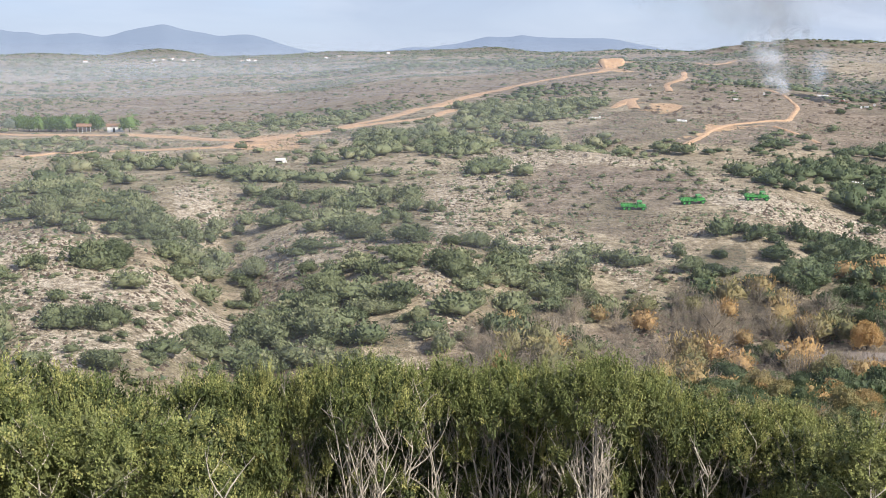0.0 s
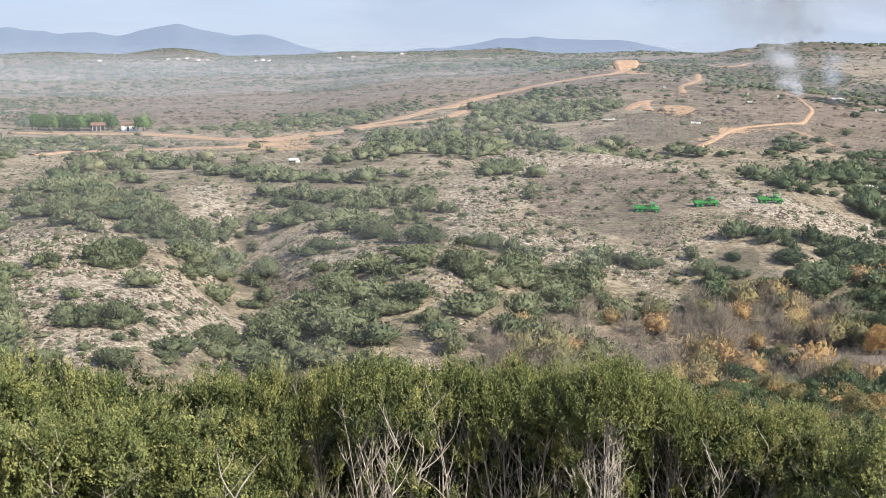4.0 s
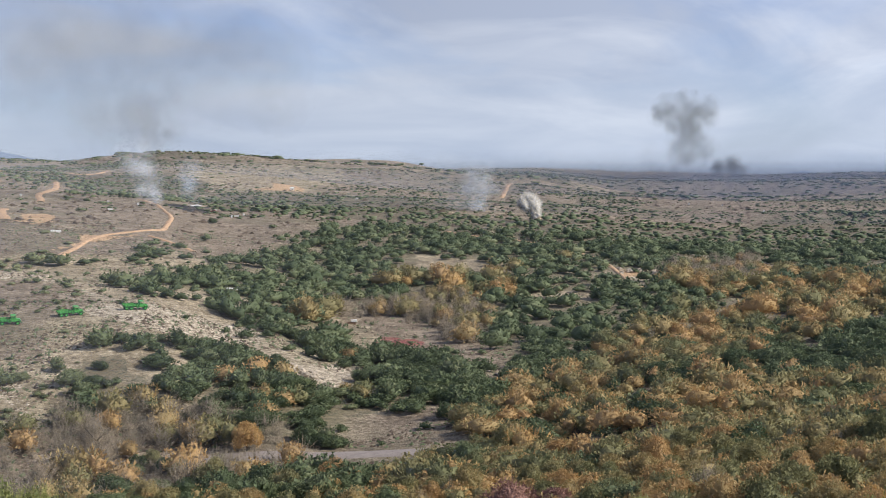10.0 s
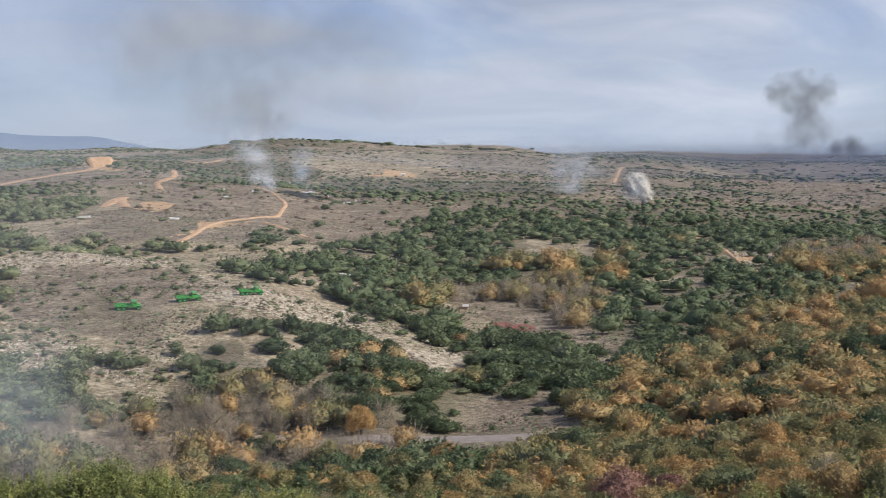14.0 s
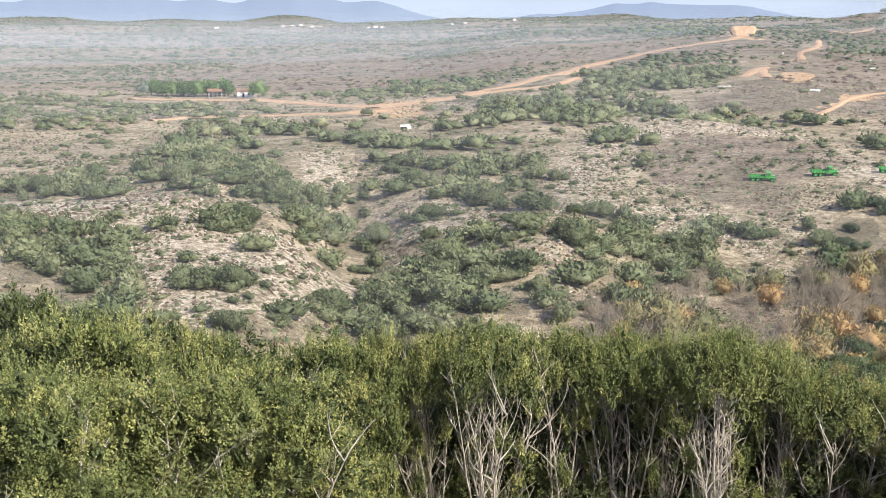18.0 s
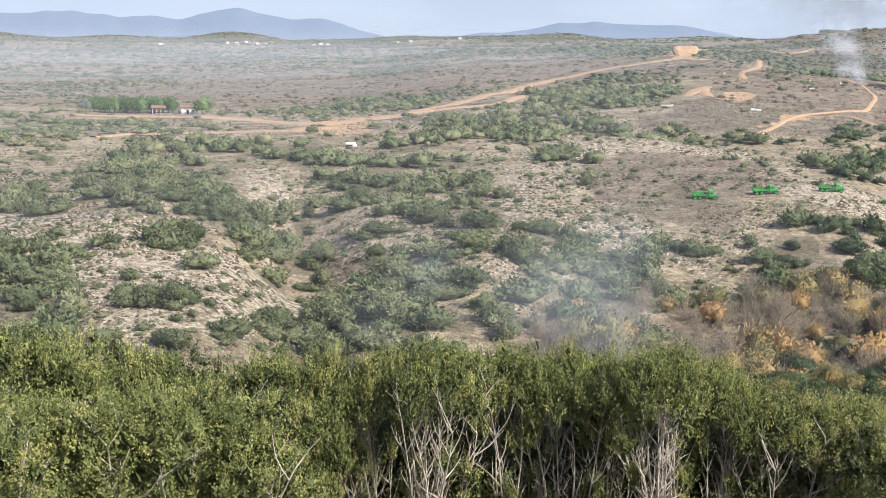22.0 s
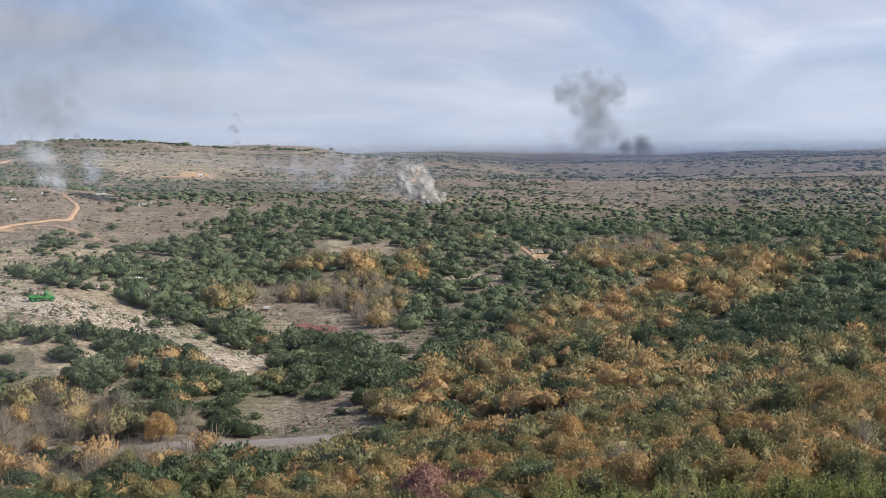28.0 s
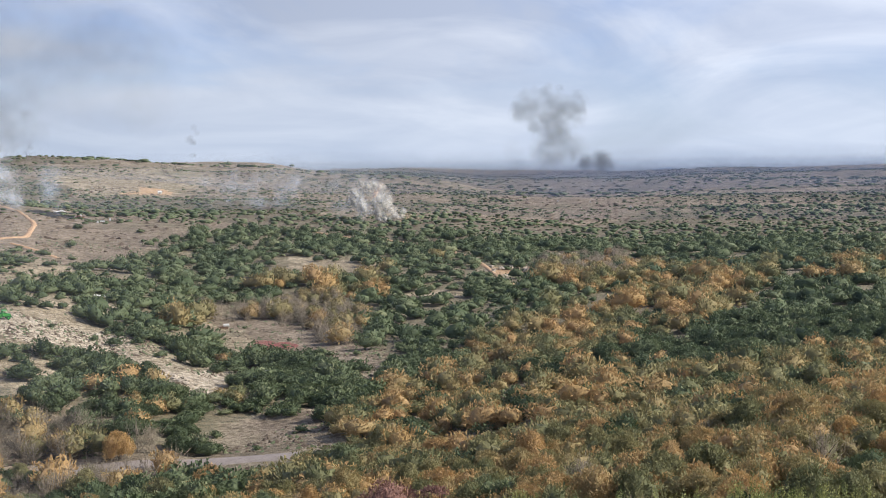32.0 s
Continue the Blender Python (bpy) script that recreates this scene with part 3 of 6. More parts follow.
CLUMPS_B = [(-7.3, 287, 296, 1), (-6, 302, 320, 1.2), (-4.2, 293, 314, 1), (-2.4, 300, 318, 1), (-0.9, 288, 307, 0.7), (-5, 277, 285, 1), (-3.2, 262, 275, 0.7),
    (-1.7, 273, 278, 0.7), (-0.1, 255, 260, 0.9), (-7.6, 257, 264, 0.9), (-6.1, 261, 265, 1), (-10.2, 249, 269, 0.9), (-9.2, 249, 259, 0.6), (-11, 226, 238, 0.7),
    (-6.1, 238, 242, 1), (-3.7, 232, 238, 1.4), (-1.4, 222, 231, 1), (-14.2, 232, 241, 1.2), (-17.2, 222, 225, 0.7), (-18.7, 219, 223, 0.6), (-20.6, 203, 223, 1),
    (-21.1, 182, 197, 1.2), (-17.1, 187, 201, 1.1), (-15.5, 184, 190, 0.5)]
CLUMPS_C = [(-14.2, 209, 215, 0.6), (-12, 242, 253, 0.9), (-11.5, 182, 203, 1), (-12.3, 178, 182, 0.7), (-8.4, 191, 220, 1), (-6.3, 199, 222, 1.4),
    (-4.8, 186, 214, 1.6), (-2.2, 194, 205, 1.2), (-6.9, 222, 228, 0.7), (-8.4, 234, 239, 0.6), (3, 235, 260, 1.5), (5.1, 223, 252, 1.8), (3, 210, 224, 1.5),
    (1.7, 214, 231, 0.7), (6.9, 221, 229, 1.2), (1, 198, 205, 0.7), (12.5, 258, 271, 1.4), (14.2, 248, 262, 1.8), (15.9, 244, 265, 1.2), (12.3, 244, 256, 1),
    (13.1, 235, 243, 1.5), (8.1, 259, 263, 1), (5.8, 263, 267, 0.7), (12.5, 307, 312, 0.7)]
CLUMPS_D = [(14.3, 295, 300, 1), (1.9, 353, 366, 1), (0.4, 291, 299, 0.9), (3.2, 312, 316, 0.6), (4.6, 239, 243, 0.9), (-12.4, 326, 333, 0.7), (-19.1, 234, 239, 1.2),
    (-21.1, 260, 271, 1), (-8.3, 326, 332, 0.7), (-15, 225, 229, 0.6), (-4.8, 223, 227, 0.7), (-0.3, 208, 217, 0.6), (-2.7, 212, 216, 0.7), (-21.7, 211, 218, 0.6),
    (-23.4, 270, 290, 1.5), (-23.4, 195, 215, 1.2), (-24.9, 217, 236, 1.2)]
CLEARINGS = [(27.6, 474, 517, 1.8), (29.6, 476, 517, 1.1), (31.7, 409, 431, 0.7), (36.8, 463, 501, 0.7), (25.5, 361, 413, 3.2), (23.8, 324, 360, 1.2),
    (26, 319, 350, 2), (17.3, 315, 338, 1.7), (18.9, 295, 322, 2.5), (21.9, 257, 298, 1.2), (25.4, 213, 247, 2.6), (30.1, 281, 325, 1.1), (14.6, 300, 333, 2)]
CLEARINGS += [(33.2, 416, 439, 1.1), (47.4, 489, 537, 0.9), (39.6, 541, 567, 1.1), (42.4, 505, 526, 0.7), (23.3, 407, 430, 1), (19.5, 434, 456, 1),
    (18.5, 352, 384, 0.7), (23.6, 328, 344, 0.6), (16.5, 318, 345, 2.5), (20.5, 286, 306, 2.4), (10.7, 480, 512, 0.5), (6.9, 500, 524, 0.6), (-7.3, 378, 402, 0.6)]
FAR_BELTS = [(13.1, 813, 1030, 4.7), (23.2, 673, 891, 5.2), (18.6, 662, 769, 2.0), (34.7, 903, 1083, 1.8), (16.1, 1254, 1881, 2.5), (13.9, 1133, 1292, 2.0),
    (21.5, 748, 883, 5.4), (37.9, 630, 842, 5.2), (45.9, 634, 911, 3.7), (31.7, 1448, 2172, 3.0), (48.4, 1388, 1562, 6.7), (51.3, 655, 870, 3.5), (38.4, 1133, 1287, 2.5),
    (47.2, 1001, 1109, 3.2), (33.3, 788, 895, 3.2), (52.7, 993, 1094, 2.5), (-2.0, 1224, 1770, 3.7), (3.1, 1254, 1881, 3.0), (-5.6, 965, 1162, 2.0),
    (-12.0, 1529, 1774, 3.9), (-16.7, 1951, 2299, 3.2), (-7.5, 2231, 2658, 3.2), (-3.5, 610, 695, 2.0)]
PALE_HILL = [(19.6, 886, 1242, 3.0), (21.7, 1009, 1204, 1.5), (13.9, 826, 902, 0.7)]
CLUMPS_E = [(-0.1, 188, 192, 0.9), (3.6, 199, 206, 1.5), (6.2, 210, 214, 1.1), (1.3, 189, 194, 0.7), (-21.4, 174, 213, 1.5), (-20, 173, 186, 1),
    (-21.9, 170, 177, 1.2), (-6.4, 182, 192, 2), (-8.4, 180, 198, 1.5), (-3.2, 182, 191, 1), (-14.3, 170, 175, 0.7), (-17.6, 167, 171, 0.9), (-23.8, 171, 183, 1.5),
    (2, 201, 206, 1.1), (8.2, 224, 228, 1.1), (5.4, 221, 228, 1.5)]
CLUMPS = CLUMPS_A + CLUMPS_B + CLUMPS_C + CLUMPS_D + CLUMPS_E


def in_sectors(px, py, rows):
    """Which of the points lie in the ovals that the rows give."""
    az, r, hit = np.degrees(np.arctan2(px, py)), np.hypot(px, py), np.zeros(np.shape(px), bool)
    for a, lo, hi, half in rows:
        hit |= ((az - a) / half) ** 2 + ((r - (lo + hi) / 2) / ((hi - lo) / 2 + 1.0)) ** 2 < 1
    return hit



def near_line(px, py, line):
    """The distance from each point to a line of the plan."""
    best = np.full(np.shape(px), 1e9)
    for (x0, y0), (x1, y1) in zip(line, line[1:]):
        dx, dy = x1 - x0, y1 - y0
        f = np.clip(((px - x0) * dx + (py - y0) * dy) / (dx * dx + dy * dy + 1e-9), 0, 1)
        best = np.minimum(best, np.hypot(px - x0 - f * dx, py - y0 - f * dy))
    return best


# ---- the ground: one sheet from the hilltop to the horizon ----
def make_ground():
    turns = np.radians(np.concatenate([np.arange(-180, -32, 4.0), np.arange(-32, 62, 0.3), np.arange(62, 180, 4.0)]))
    rings = np.concatenate([[0.0005, 0.5, 1.5, 3.0], np.geomspace(4.0, 140, 60)[:-1], np.geomspace(140, 1200, 190)[:-1], np.geomspace(1200, 4600, 60)])
    a, r = np.meshgrid(turns, rings)
    x, y = r * np.sin(a), r * np.cos(a)
    x, y = x + 0.35 * np.exp(-r / 2), y + 0.25 * np.exp(-r / 2)
    z = ground(x, y)
    n, m = len(rings), len(turns)
    i, j = np.meshgrid(np.arange(n - 1), np.arange(m), indexing="ij")
    jn = (j + 1) % m
    faces = np.stack([i * m + j, i * m + jn, (i + 1) * m + jn, (i + 1) * m + j], -1).reshape(-1, 4)
    data = mesh_of("ground", np.stack([x, y, z], -1).reshape(-1, 3), faces[:, ::-1], GROUND, smooth=True)
    px, py, far = x.ravel(), y.ravel(), r.ravel()
    wob = 6 * np.clip(far / 300, 0.3, 3)
    qx, qy = px + wob * rough(px, py, 30, 11), py + wob * rough(px, py, 30, 12)
    rock = within(qx, qy, ROCKY) * 0.30 + 0.22 + 0.14 * rough(px, py, 45, 13)
    rock = np.where(within(qx, qy, HEATH), 0.05, rock) + np.clip((far - 700) / 1500, 0, 0.15) * rough(px, py, 120, 14) + 0.12 * (in_sectors(qx, qy, CLEARINGS) & (far < 350) & (far > 270))
    bearing = np.degrees(np.arctan2(px, py))
    cleared = in_sectors(qx, qy, CLEARINGS) | within(qx, qy, HEATH + ROCKY) | (near_line(px, py, VALLEY_ROAD) < 6)
    masks = {"rock": rock, "heath": np.maximum(np.maximum(within(qx, qy, HEATH) * 1.0, np.clip((far - 560) / 200, 0, 0.8) * ~in_sectors(qx, qy, PALE_HILL)), np.clip((90 - far) / 20, 0, 1)), "earth": within(qx, qy, EARTHY) * 0.7,
             "burnt": within(qx, qy, BURNT) * 0.6,
             "litter": 0.50 * (in_sectors(qx, qy, CLUMPS) | in_sectors(qx, qy, FAR_BELTS) | ((bearing > 17) & (far < 720) & (far > 60)) | ((bearing < 14) & (far > 2600))) * ~cleared, "red": within(qx, qy, REDSOIL) * 0.62}
    for name, value in masks.items():
        data.attributes.new(name, "FLOAT", "POINT").data.foreach_set("value", np.asarray(value, np.float32))
    return tagged(new("ground", data), "dry stony hills with autumn turf and bare limestone", "ground", kind="structure")


make_ground()


# ---- far mountains: a plain blue backdrop, its haze put in as a glow ----
def make_mountains():
    nt, b, mat = shader("mountains_haze_glow", 1.0)
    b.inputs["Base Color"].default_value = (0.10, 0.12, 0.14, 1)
    # the blue of the haze is painted on as a faint glow
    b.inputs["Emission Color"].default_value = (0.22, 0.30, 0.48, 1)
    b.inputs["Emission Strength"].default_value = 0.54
    # skylines of the ranges: bearing, degrees above the level
    west = [(-45, 0.9), (-34, 1.6), (-26, 1.35), (-19.3, 1.75), (-17.2, 1.45), (-16.0, 1.58), (-14.8, 1.42), (-13.4, 1.72), (-12.3, 1.92), (-11.3, 1.75), (-10.0, 1.42), (-8.5, 1.46), (-7.3, 1.15),
            (-5.9, 0.72), (-4.0, 0.66), (-0.4, 0.92), (0.6, 1.02), (2.2, 1.36), (4.0, 1.36), (5.6, 1.22), (7.6, 1.18), (8.8, 0.98), (10.2, 0.66), (12.5, 0.3), (14, 0.0)]
    east = [(36, -0.1), (41.6, -0.05), (42.8, 0.12), (43.7, 0.22), (44.8, 0.06), (47.5, 0.08), (50, 0.0), (60, -0.1)]
    for name, dist, line in (("mountain_range", 4750, west), ("mountain_range", 4800, east)):
        turns = np.arange(line[0][0], line[-1][0], 0.12)
        crest = np.interp(turns, *zip(*line)) + 0.06 + 0.05 * rough(turns * 40, turns * 0, 24, 5) + 0.02 * rough(turns * 40, turns * 0, 7, 6)
        crest = np.convolve(np.pad(crest, 2, mode="edge"), [0.12, 0.23, 0.30, 0.23, 0.12], "valid")
        verts, m = [], len(turns)
        for depth, share in ((-500, -0.9), (-250, 0.45), (0, 1.0)):
            rr = dist + depth * 0.4
            zz = 60 + np.tan(np.radians(np.where(share > 0, crest * share, share))) * rr
            verts.append(np.stack([rr * np.sin(np.radians(turns)), rr * np.cos(np.radians(turns)), zz], -1))
        k, j = np.meshgrid(np.arange(2), np.arange(m - 1), indexing="ij")
        faces = np.stack([k * m + j, k * m + j + 1, (k + 1) * m + j + 1, (k + 1) * m + j], -1).reshape(-1, 4)
        tagged(new("backdrop", mesh_of(name, np.concatenate(verts), faces, mat, smooth=True)), "far mountains with their blue haze painted as a glow", "mountains", kind="structure")


make_mountains()


# ---- dirt roads and tracks, draped on the land ----
def make_road(name, line, width, material, label, lift=0.4):
    pts = []
    for (x0, y0), (x1, y1) in zip(line, line[1:]):
        n = max(2, int(math.hypot(x1 - x0, y1 - y0) / 4))
        pts += [(x0 + (x1 - x0) * k / n, y0 + (y1 - y0) * k / n) for k in range(n)]
    pts = np.array(pts + [line[-1]], float)
    for _ in range(6):
        pts[1:-1] = pts[:-2] * 0.25 + pts[1:-1] * 0.5 + pts[2:] * 0.25
    way = np.gradient(pts, axis=0)
    way /= np.linalg.norm(way, axis=1)[:, None] + 1e-9
    side = np.stack([way[:, 1], -way[:, 0]], -1)
    rows, cols = [], 5
    for k in range(cols):
        s = (k / (cols - 1) - 0.5) * width
        p = pts + side * (s * (1 + 0.25 * rough(pts[:, 0], pts[:, 1], 11, 20 + k)))[:, None]
        rows.append(np.column_stack([p, ground(p[:, 0], p[:, 1]) + lift - (0.5 if k in (0, cols - 1) else 0.0) * lift * 2]))
    m = len(pts)
    k, j = np.meshgrid(np.arange(cols - 1), np.arange(m - 1), indexing="ij")
    faces = np.stack([k * m + j, k * m + j + 1, (k + 1) * m + j + 1, (k + 1) * m + j], -1).reshape(-1, 4)
    return tagged(new(name, mesh_of(name, np.concatenate(rows), faces[:, ::-1], material, smooth=True)), label, "road", kind="structure")


for line, width in ROADS:
    make_road("road", line, width, EARTHROAD, "bare orange earth track worn across the hills")
make_road("road", VALLEY_ROAD, 5.0, GREYROAD, "grey gravel track along the valley floor")

# ---- plants ----
ICO = {}


def ico(level):
    if level not in ICO:
        bm = bmesh.new()
        bmesh.ops.create_icosphere(bm, subdivisions=level, radius=1.0)
        ICO[level] = (np.array([v.co for v in bm.verts]), np.array([[v.index for v in f.verts] for f in bm.faces]))
        bm.free()
    return ICO[level]


def crown_shape(rng, core, tufts, tuft_size, spiky=0.0, tall=0.8, lobes=9, heart=0.94):
    """A leafy crown about one metre in radius standing on z = 0: rounded lobes with fine tufts of leaves all over them."""
    k = np.arange(lobes) + 0.5
    up = 1.0 - 1.25 * k / lobes
    turn = k * 2.39996 + rng.normal(0, 0.35, lobes)
    ring = np.sqrt(np.clip(1 - up * up, 0, 1))
    mid = np.stack([ring * np.cos(turn), ring * np.sin(turn), up * 0.8], -1) * rng.uniform(0.35, 0.88, (lobes, 1))
    fat = rng.uniform(0.18, 0.44, lobes)
    slim = rng.uniform(0.72, 1.0)

    def reach(d):
        along = d @ mid.T
        under = along ** 2 - (mid ** 2).sum(1) + fat ** 2
        out = np.where(under > 0, along + np.sqrt(np.maximum(under, 0)), 0)
        return np.maximum(out.max(1), 0.46)

    cv, cf = ico(core)
    d = cv / np.linalg.norm(cv, axis=1)[:, None]
    cf = cf[(d[cf][:, :, 2] > -0.62).all(1)]
    used = np.unique(cf)
    place = np.zeros(len(d), int)
    place[used] = np.arange(len(used))
    d, cf = d[used], place[cf]
    v = d * (reach(d) * rng.uniform(0.86, 1.10, len(d)))[:, None] * (heart if tufts else 1.0)
    verts, faces, n = [v], [cf], len(v)
    if tufts:
        k = np.arange(tufts) + 0.5
        up = 1 - 1.5 * k / tufts
        turn = k * 2.39996 + rng.normal(0, 0.3, tufts)
        s = np.sqrt(np.clip(1 - up * up, 0, 1))
        d = np.stack([s * np.cos(turn), s * np.sin(turn), up], -1) + rng.normal(0, 0.06, (tufts, 3))
        d /= np.linalg.norm(d, axis=1)[:, None]
        base = d * (reach(d) * rng.uniform(0.84, 1.10, tufts))[:, None]
        size = tuft_size * rng.uniform(0.6, 1.5, tufts)[:, None]
        # each tuft hugs the lobe it grows on, its tip turned up and a little out
        way = rng.normal(0, 0.5, (tufts, 3)) + np.array([0, 0, 1.0 - 1.2 * spiky])
        way -= d * (way * d).sum(1)[:, None]
        way /= np.linalg.norm(way, axis=1)[:, None]
        half = np.cross(way, d) + d * rng.normal(0, 0.45, (tufts, 1))
        half = half / np.linalg.norm(half, axis=1)[:, None] * size * rng.uniform(0.27, 0.47, (tufts, 1))
        way = way + d * rng.uniform(0.1, 0.7 + spiky, (tufts, 1)) + np.array([0, 0, 0.2 - 0.3 * spiky])
        mid_ = base + way * size * 0.5 + d * size * 0.16
        tip = base + way * size * (1.05 + 0.4 * spiky)
        pts = np.stack([base - d * size * 0.3, mid_ + half, tip, mid_ - half], 1).reshape(-1, 3)
        quad = np.array([[0, 1, 2], [0, 2, 3]])
        verts.append(pts)
        faces.append((np.arange(tufts)[:, None, None] * 4 + quad[None] + n).reshape(-1, 3))
    v = np.concatenate(verts)
    v[:, 0] *= 1.15 / slim
    v[:, 1] *= 1.15 * slim
    v[:, 2] = np.maximum((v[:, 2] + 0.62) * tall, -0.15)
    return v, np.concatenate(faces)


def tuft_shape(rng):
    """A low ragged tuft: a few pointed blades round a middle."""
    n = 5
    a = np.arange(n) * 6.2832 / n + rng.normal(0, 0.3, n)
    ring = np.stack([np.cos(a), np.sin(a), np.zeros(n) - 0.1], -1) * rng.uniform(0.5, 1.3, (n, 1))
    top = np.array([[rng.normal(0, 0.3), rng.normal(0, 0.3), rng.uniform(0.5, 1.1)]])
    return np.concatenate([ring, top]), np.array([[k, (k + 1) % n, n] for k in range(n)])


def twig_shape(rng, count, thick):
    """A bare crown: many thin upright rods that fan out from the foot."""
    verts, faces = [], []
    for k in range(count):
        a, lean = rng.uniform(0, 6.283), abs(rng.normal(0, 0.75))
        way = np.array([math.cos(a) * lean, math.sin(a) * lean, 1.0])
        way /= np.linalg.norm(way)
        start = way * rng.uniform(0.0, 0.95)
        end = start + (way * 0.55 + rng.normal(0, 0.22, 3)) * rng.uniform(0.4, 1.0) * (1.0 if start[2] > 0.25 else 1.5)
        side = np.cross(way, rng.normal(size=3))
        side *= thick / np.linalg.norm(side)
        n = len(verts)
        verts += [start - side, start + side, start + np.cross(side, way), end]
        faces += [(n, n + 1, n + 3), (n + 1, n + 2, n + 3), (n + 2, n, n + 3)]
    return np.array(verts), np.array(faces)


def scatter(shapes, x, y, wide, tall, seed, sink=0.1):
    """Copies of the shapes at those places, as one set of arrays with a tone for each plant."""
    rng = np.random.default_rng(seed)
    z = ground(x, y)
    verts, faces, tones, n = [], [], [], 0
    pick, turn, tone = rng.integers(0, len(shapes), len(x)), rng.uniform(0, 6.283, len(x)), rng.random(len(x))
    for s, (v, f) in enumerate(shapes):
        w = np.where(pick == s)[0]
        if not len(w):
            continue
        c, q = np.cos(turn[w])[:, None], np.sin(turn[w])[:, None]
        px = (v[None, :, 0] * c - v[None, :, 1] * q) * wide[w, None] + x[w, None]
        py = (v[None, :, 0] * q + v[None, :, 1] * c) * wide[w, None] + y[w, None]
        pz = v[None, :, 2] * tall[w, None] + z[w, None] - sink * tall[w, None]
        verts.append(np.stack([px, py, pz], -1).reshape(-1, 3))
        faces.append((f[None] + (np.arange(len(w)) * len(v))[:, None, None] + n).reshape(-1, 3))
        tones.append(np.repeat(tone[w], len(v)))
        n += len(w) * len(v)
    return np.concatenate(verts), np.concatenate(faces), np.concatenate(tones)


def stuff(name, shapes, x, y, wide, tall, material, label, category, seed):
    if not len(x):
        return None
    v, f, t = scatter(shapes, x, y, wide, tall, seed)
    return tagged(new(name, mesh_of(name, v, f, material, t)), label, category, kind="stuff")


def spread(rng, lo, hi, left, right, per_m2):
    """Random places between two distances and two bearings, evenly over the plan."""
    n = int((hi * hi - lo * lo) / 2 * radians(right - left) * per_m2)
    r, a = np.sqrt(rng.uniform(lo * lo, hi * hi, n)), np.radians(rng.uniform(left, right, n))
    return r * np.sin(a), r * np.cos(a)


HOUSE_ROW = [(-196, 586), (-140, 570)]
TRUCK_ROW = [(41, 300), (60, 303), (81, 307)]


def on_roads(x, y):
    hit = (near_line(x, y, VALLEY_ROAD) < 6) | (near_line(x, y, HOUSE_ROW) < 9) | (near_line(x, y, TRUCK_ROW) < 5)
    for line, width in ROADS:
        hit |= near_line(x, y, line) < width * 0.75 + 1.5
    return hit


def before_roads(x, y):
    """Places that stand close before a road as seen from the hilltop."""
    r, hit = np.hypot(x, y), np.zeros(len(x), bool)
    for d in (8, 15, 23, 32, 42):
        hit |= near_line(x * (1 + d / r), y * (1 + d / r), HOUSE_ROW) < 6
        if d < 24:
            hit |= near_line(x * (1 + d / r), y * (1 + d / r), TRUCK_ROW) < 5
        for line, width in [q for q in ROADS if q[1] > 3]:
            hit |= near_line(x * (1 + d / r), y * (1 + d / r), line) < width * 0.5 + 3.5
    return hit


def place_copies(proto, x, y, wide, tall, rng, sink):
    """Copies of a plant with its parts, turned and sized at random; the first place takes the plant itself."""
    z = ground(x, y)
    for k in range(len(x)):
        m = pose(x[k], y[k], z[k] - sink * tall[k], 0, 0, rng.uniform(0, 360)) @ Matrix.Diagonal((wide[k], wide[k], tall[k], 1))
        ob = proto[k % len(proto)]
        if k < len(proto):
            ob.matrix_basis = m
        else:
            made = copy_thing(ob, m)
            made.scale = (wide[k], wide[k], tall[k])


def trunk_shape(rng, height, thick, limbs):
    """A short tapered trunk that forks into limbs."""
    verts, faces = [], []

    def rod(a, b, ra, rb):
        n, way = len(verts), (b - a) / np.linalg.norm(b - a)
        side = np.cross(way, [0.3, 0.9, 0.2])
        side /= np.linalg.norm(side)
        other = np.cross(way, side)
        for p, r in ((a, ra), (b, rb)):
            for k in range(5):
                verts.append(p + (side * math.cos(k * 1.2566) + other * math.sin(k * 1.2566)) * r)
        for k in range(5):
            j = (k + 1) % 5
            faces.extend([(n + k, n + j, n + 5 + j), (n + k, n + 5 + j, n + 5 + k)])

    fork = np.array([rng.normal(0, 0.04), rng.normal(0, 0.04), height * 0.45])
    rod(np.array([0.0, 0, -0.1]), fork, thick, thick * 0.7)
    for k in range(limbs):
        a = k * 6.283 / limbs + rng.normal(0, 0.3)
        tip = np.array([math.cos(a) * 0.55, math.sin(a) * 0.55, height * rng.uniform(0.85, 1.2)])
        rod(fork, tip, thick * 0.55, thick * 0.15)
    return np.array(verts), np.array(faces)


def plant_kind(name, crowns, crown_mat, bark, label, category, group, rng, height, thick):
    """A plant with a trunk and a crown as parts, one for each crown shape."""
    made = []
    for v, f in crowns:
        ob = tagged(new(name), label, category, group)
        crown = new("crown", mesh_of("crown", v, f, crown_mat, np.full(len(v), 0.0)))
        tv, tf = trunk_shape(rng, height, thick, 4)
        trunk = new("trunk", mesh_of("trunk", tv, tf, bark))
        crown.parent = trunk.parent = ob
        made.append(ob)
    return made


